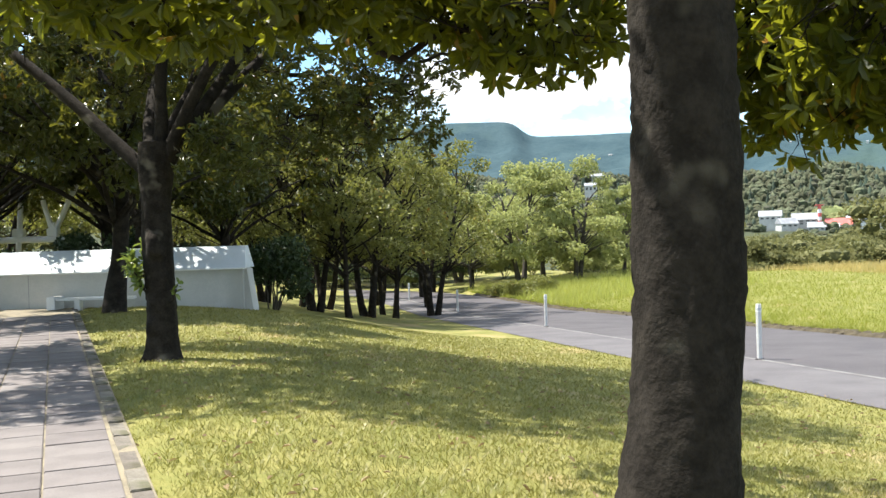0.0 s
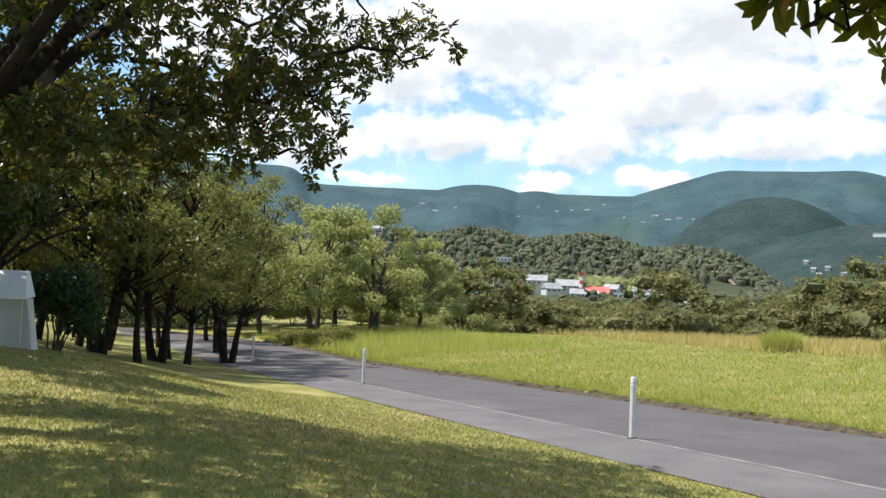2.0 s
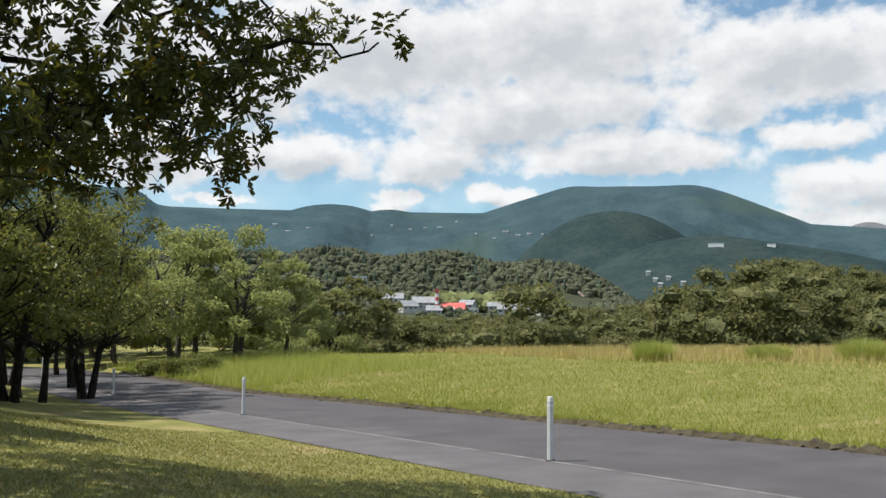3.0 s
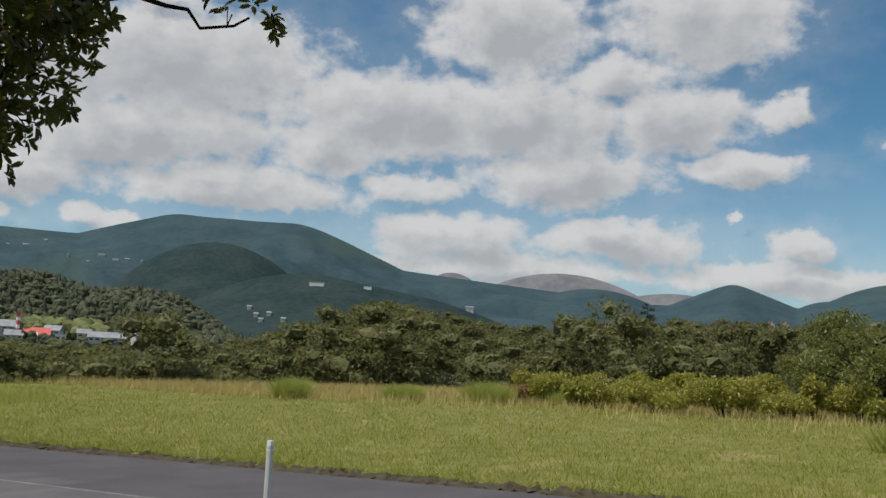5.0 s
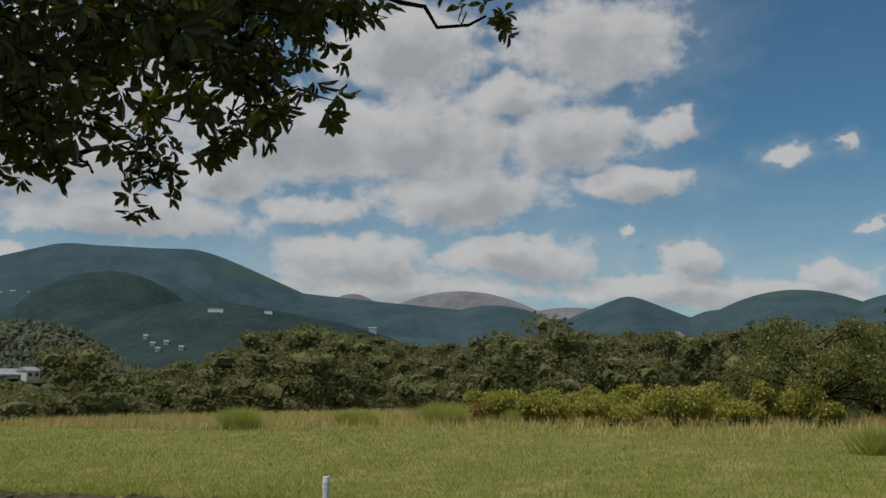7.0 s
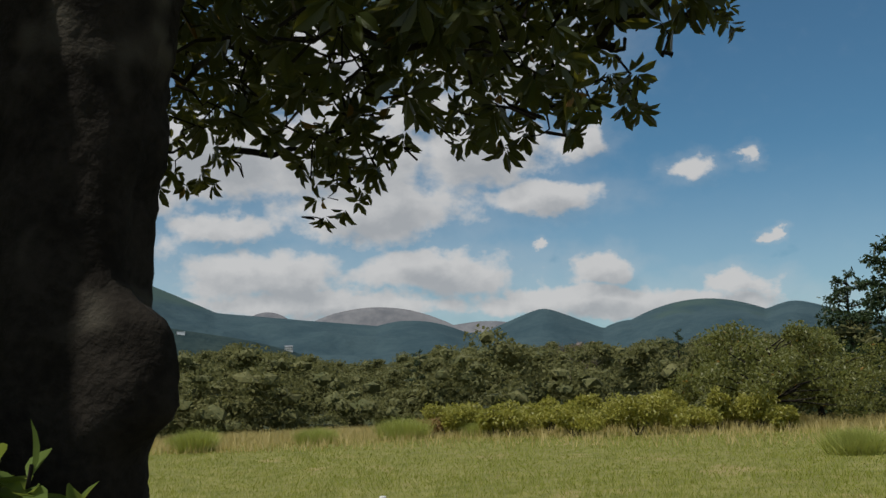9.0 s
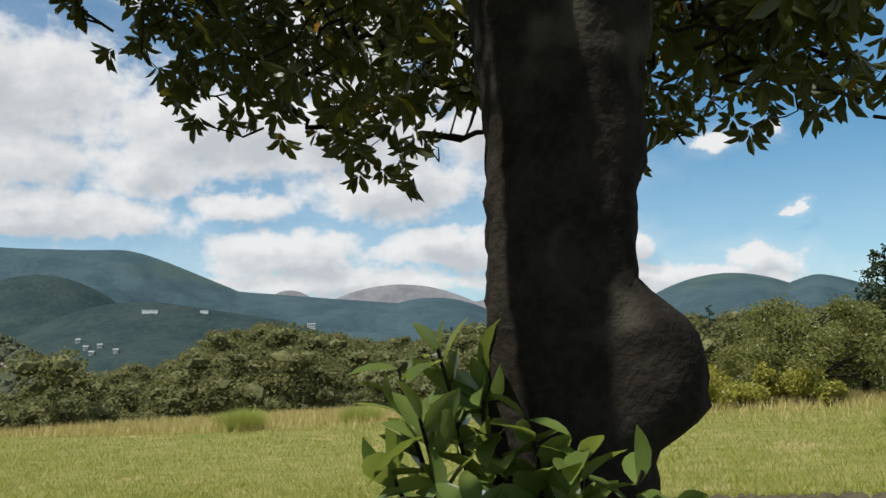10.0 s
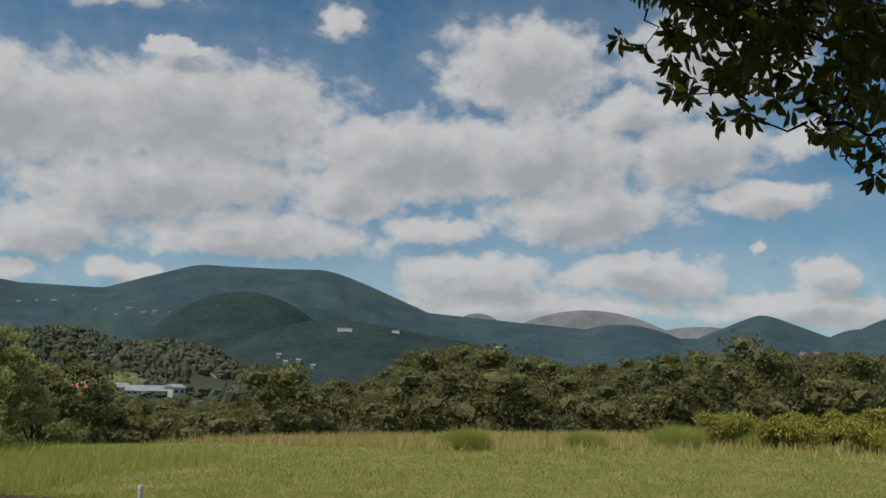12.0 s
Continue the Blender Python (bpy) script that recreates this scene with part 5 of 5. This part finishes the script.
for i, (b, e, w) in enumerate([(15.2, 5.35, 54), (26.1, 4.85, 26), (26.85, 4.6, 18), (25.4, 4.4, 18), (13.0, 4.7, 24), (12.2, 5.1, 16), (18.0, 4.55, 14), (20.3, 4.9, 14), (22.1, 5.1, 18),
                               (23.1, 5.4, 14), (10.2, 4.75, 16), (27.5, 4.7, 16), (24.3, 4.7, 12), (21.2, 5.0, 12), (14.2, 4.9, 12), (28.3, 4.65, 14), (19.2, 5.15, 10)]):
    d, z = on_slope(H_MAIN, b, e, 1900, 3500)
    k = d / 2500
    house(b, d, float(z) - 1, w * k * (0.45 + 0.3 * (i % 3) / 2), (2.0 + 0.5 * (i % 2)) * k, 6 * k, M_HOUSE, M_ROOF_GREY, "long white hotel high on the mountainside" if w > 40 else "white house on the mountainside", 0.3, 0, "mountainside houses", w > 40, foot=float(z) - 8)
for b, e, w, h in [(38.45, 3.95, 23, 3.2), (41.5, 3.9, 12, 2.8)]:
    d, z = on_slope(H_FOOT, b, e, 1200, 1750)
    k = d / 1500
    house(b, d, float(z), w * k, h * k, 12, M_WHITE, M_WHITE, "white hotel block on the wooded foothill", 0.2, 0, "foothill hotels", True, foot=float(z) - 6)
for i, (b, z) in enumerate([(34.6, 2.3), (35.75, 2.0), (35.3, 1.6), (35.0, 1.9), (36.6, 1.7)]):
    d, z = on_slope(H_FOOT, b, z, 1200, 1750)
    house(b, d, float(z), 7, 4, 7, M_HOUSE, M_ROOF_GREY, "small pale house in the side valley", 0.3, 0, foot=float(z) - 5)
d, z = on_slope(H_FOOT, 47.7, 2.85, 1200, 1750)
house(47.7, d, float(z), 14, 7, 10, M_HOUSE, M_ROOF_GREY, "pale inn on the wooded foothill", 0.2, 2, "foothill hotels", foot=float(z) - 6)


def bare_patch(name, height, b, e, wide, tall, near, crest, label, seed, lift=5.0):
    """An irregular bare patch lying on a slope."""
    rr = np.random.default_rng(seed)
    d, _ = on_slope(height, b, e, near, crest)
    n = 22
    bb, dd = [b], [d]
    for k in range(n):
        a, q = 2 * np.pi * k / n, rr.uniform(0.6, 1.15)
        bb.append(b + wide * q * math.cos(a))
        dd.append(d + tall * q * math.sin(a))
    X, Y, Z = height(np.array(bb), np.array(dd))
    V = np.stack([X, Y, Z + lift], -1)
    ob = mesh_ob(name, V, [(0, k + 1, (k + 1) % n + 1) for k in range(n)], M_EARTH)
    return tagged(ob, label, "bare ground", kind="structure")


def flat_height(b, r):
    X, Y = -3 + r * np.sin(np.radians(b)), 8 + r * np.cos(np.radians(b))
    return X, Y, ground_z(X, Y)


bare_patch("ground_scar", H_MAIN, 65.2, 2.45, 0.32, 70, 1900, 3500, "pale landslip scar on the mountain", 4)
bare_patch("ground_scar", H_MAIN, 65.9, 2.6, 0.28, 50, 1900, 3500, "pale landslip scar on the mountain", 5)


bare_patch("ground_bank", flat_height, 30.7, 1.85, 1.3, 55, 700, 900, "cut bank of reddish bare earth on the hill", 12, 0.8)

# utility pole below the meadow
px, py = -3.1 + 118 * math.sin(radians(41.4)), 6.5 + 118 * math.cos(radians(41.4))
g = float(ground_z(px, py))
pole = thing("utility_pole", px, py, g, "slim grey utility pole with crossarms among the trees", "pole")
rod((0, 0, -0.3), (0, 0, 1.1 - g), 0.13, M_STEEL, pole, "shaft")
rod((-0.7, 0, 0.55 - g), (0.7, 0, 0.55 - g), 0.06, M_STEEL, pole, "crossarm")
rod((-0.5, 0, -3.0 - g), (0.9, 0, -3.0 - g), 0.10, M_STEEL, pole, "crossarm")
part("transformer", box_bm(0.3, -0.2, -3.9 - g, 0.75, 0.25, -3.15 - g, 0.03), M_ROOF_GREY, pole)


# ---- verge, grass, fallen leaves ----
def verge():
    """The ragged lip of earth where the meadow's turf meets the road."""
    rr = np.random.default_rng(77)
    ss = np.arange(-45, 44, 0.10)
    prof = [(4.78, -0.03), (4.85, 0.035), (4.95, 0.075), (5.15, 0.085), (5.6, 0.06), (6.0, 0.0)]
    V = []
    for q, (l, up) in enumerate(prof):
        wob = 0.035 * rr.standard_normal(len(ss)) + 0.05 * np.sin(ss * 1.3) * np.sin(ss * 0.47) if q < 4 else np.zeros(len(ss))
        zz = up * (1 + 0.35 * rr.standard_normal(len(ss))) if 0 < q < 4 else np.full(len(ss), up)
        X = B1[0] + U[0] * ss + L[0] * (l + wob)
        Y = B1[1] + U[1] * ss + L[1] * (l + wob)
        V.append(np.stack([X, Y, road_z(ss) + zz], -1))
    V = np.concatenate(V)
    n = len(ss)
    i = np.arange((len(prof) - 1) * n).reshape(-1, n)[:, :-1].ravel()
    ob = quads_ob("trim_verge", V, np.stack([i, i + n, i + n + 1, i + 1], -1), M_DIRT)
    return tagged(ob, "ragged dark earth lip between road and meadow", "verge", kind="structure")


verge()
r = np.random.default_rng(900)


def meadow_points(n, l0, l1, s0, s1, power):
    l = l0 + (l1 - l0) * r.random(n) ** power
    s = r.uniform(s0, s1, n)
    return B1[0] + U[0] * s + L[0] * l, B1[1] + U[1] * s + L[1] * l, s, l


X, Y, S, LL = meadow_points(330000, 5.08, 46, -22, 46, 1.55)
k = 0.5 + 0.5 * np.sin(X * 0.9 + 1.7 * np.sin(Y * 0.6)) * np.sin(Y * 0.8 + X * 0.3)
H = (0.07 + 0.16 * r.random(len(X)) ** 3) * (0.7 + 0.6 * k) * (1 - 0.4 * sstep(LL, 8, 22))
V, F = blades(X, Y, ground_z(X, Y) + 0.0, H, 0.004 + 0.00028 * LL, r, 0.9)
zr = road_z(S) + 0.07
lip = LL < 5.7
V[np.repeat(lip, 3), 2] += np.repeat(np.maximum(zr - ground_z(X, Y), 0)[lip], 3)
tagged(quads_ob("meadow_grass", V, F, M_MEADOW_BLADE), "long uneven green meadow grass", "grass", kind="stuff")
X, Y, S, LL = meadow_points(90000, 22, 50, -20, 46, 1.0)
edge = np.hypot(X + 3, Y - 8)
keep = r.random(len(X)) < 0.08 + 0.92 * sstep(edge, 38, 50)
X, Y, LL = X[keep], Y[keep], LL[keep]
V, F = blades(X, Y, ground_z(X, Y), 0.2 + 0.35 * r.random(len(X)), np.full(len(X), 0.02), r, 0.5)
tagged(quads_ob("straw_grass", V, F, M_STRAW), "pale dry seed grass along the meadow's rim", "grass", kind="stuff")
X, Y, S, LL = meadow_points(9000, 5.1, 16, 26, 48, 1.0)
V, F = blades(X, Y, ground_z(X, Y), 0.3 + 0.4 * r.random(len(X)), np.full(len(X), 0.014), r, 0.5)
tagged(quads_ob("tall_grass", V, F, M_TUFT), "taller rank grass at the meadow's corner", "grass", kind="stuff")


def lawn_points(n, reach, power):
    """Points on the lawn, thicker near the footpath's start."""
    d = 2.5 + reach * r.random(n) ** power
    b = np.radians(r.uniform(-32, 60, n))
    x, y = d * np.sin(b), d * np.cos(b)
    ok = (path_off(x, y) > 0.05) & (road_sl(x, y)[1] < WALK_EDGE + 0.03)
    return x[ok], y[ok]


X, Y = lawn_points(330000, 24, 1.35)
d = np.hypot(X, Y)
V, F = blades(X, Y, ground_z(X, Y) - 0.004, 0.022 + 0.03 * r.random(len(X)), 0.0022 + 0.00042 * d, r, 1.1)
tagged(quads_ob("lawn_grass", V, F, M_BLADE), "short mown lawn grass, partly dry", "grass", kind="stuff")
X, Y = lawn_points(1300, 14, 0.9)
n = len(X)
C = np.stack([X, Y, ground_z(X, Y) + 0.035], -1)
D = np.stack([r.standard_normal(n), r.standard_normal(n), 0.25 * r.standard_normal(n)], -1)
N = np.stack([0.4 * r.standard_normal(n), 0.4 * r.standard_normal(n), np.ones(n)], -1)
ln = r.uniform(0.03, 0.075, n)
tagged(quads_ob("fallen_leaf_litter", *leaf_mesh(C, D, N, ln, ln * 0.5, 0.35), M_DEAD), "scattered dry brown fallen leaves on the lawn", "fallen leaves", kind="stuff")

# ---- edging stones and paving slabs of the footpath ----
def slab_mesh(name, w, d, h, material):
    bm = box_bm(-w / 2, -d / 2, -h, w / 2, d / 2, 0, 0.006)
    me = bpy.data.meshes.new(name)
    bm.to_mesh(me)
    bm.free()
    me.materials.append(material)
    return me


edging = tagged(new("trim_edging"), "row of worn pale edging stones along the lawn", "edging", kind="structure")
stone_me = slab_mesh("edging_stone", 0.12, 0.58, 0.2, M_EDGING)
for k in range(58):
    x, y = path_xy(-7.0 + k * 0.6, -0.085)
    ob = new("edging_stone", stone_me)
    ob.parent = edging
    ob.matrix_basis = pose(x, y, 0.0 + r.uniform(-0.012, 0.010), r.uniform(-1, 1), r.uniform(-2, 2), PATH_TURN + r.uniform(-0.8, 0.8))
slab_me = slab_mesh("slab", 0.437, 0.437, 0.06, M_PAVER)
rest = []
V0, F0 = np.array([v.co[:] for v in slab_me.vertices]), [tuple(p.vertices) for p in slab_me.polygons]
VV, FF = [], []
for a in range(58):
    for c in range(9):
        x, y = path_xy(-3.0 + a * 0.45, 0.225 + c * 0.45)
        m = pose(x, y, r.uniform(-0.003, 0.003), r.uniform(-0.3, 0.3), r.uniform(-0.3, 0.3), PATH_TURN)
        if 13 <= a < 48 and c < 8:
            ob = new("slab", slab_me)
            ob.parent = footpath
            ob.matrix_basis = m
        else:
            M = np.array(m)
            o = len(VV) * len(V0)
            VV.append(V0 @ M[:3, :3].T + M[:3, 3])
            FF += [tuple(i + o for i in f) for f in F0]
rest = mesh_ob("slab_field", np.concatenate(VV), FF, M_PAVER, footpath)
tagged(rest, kind="stuff")
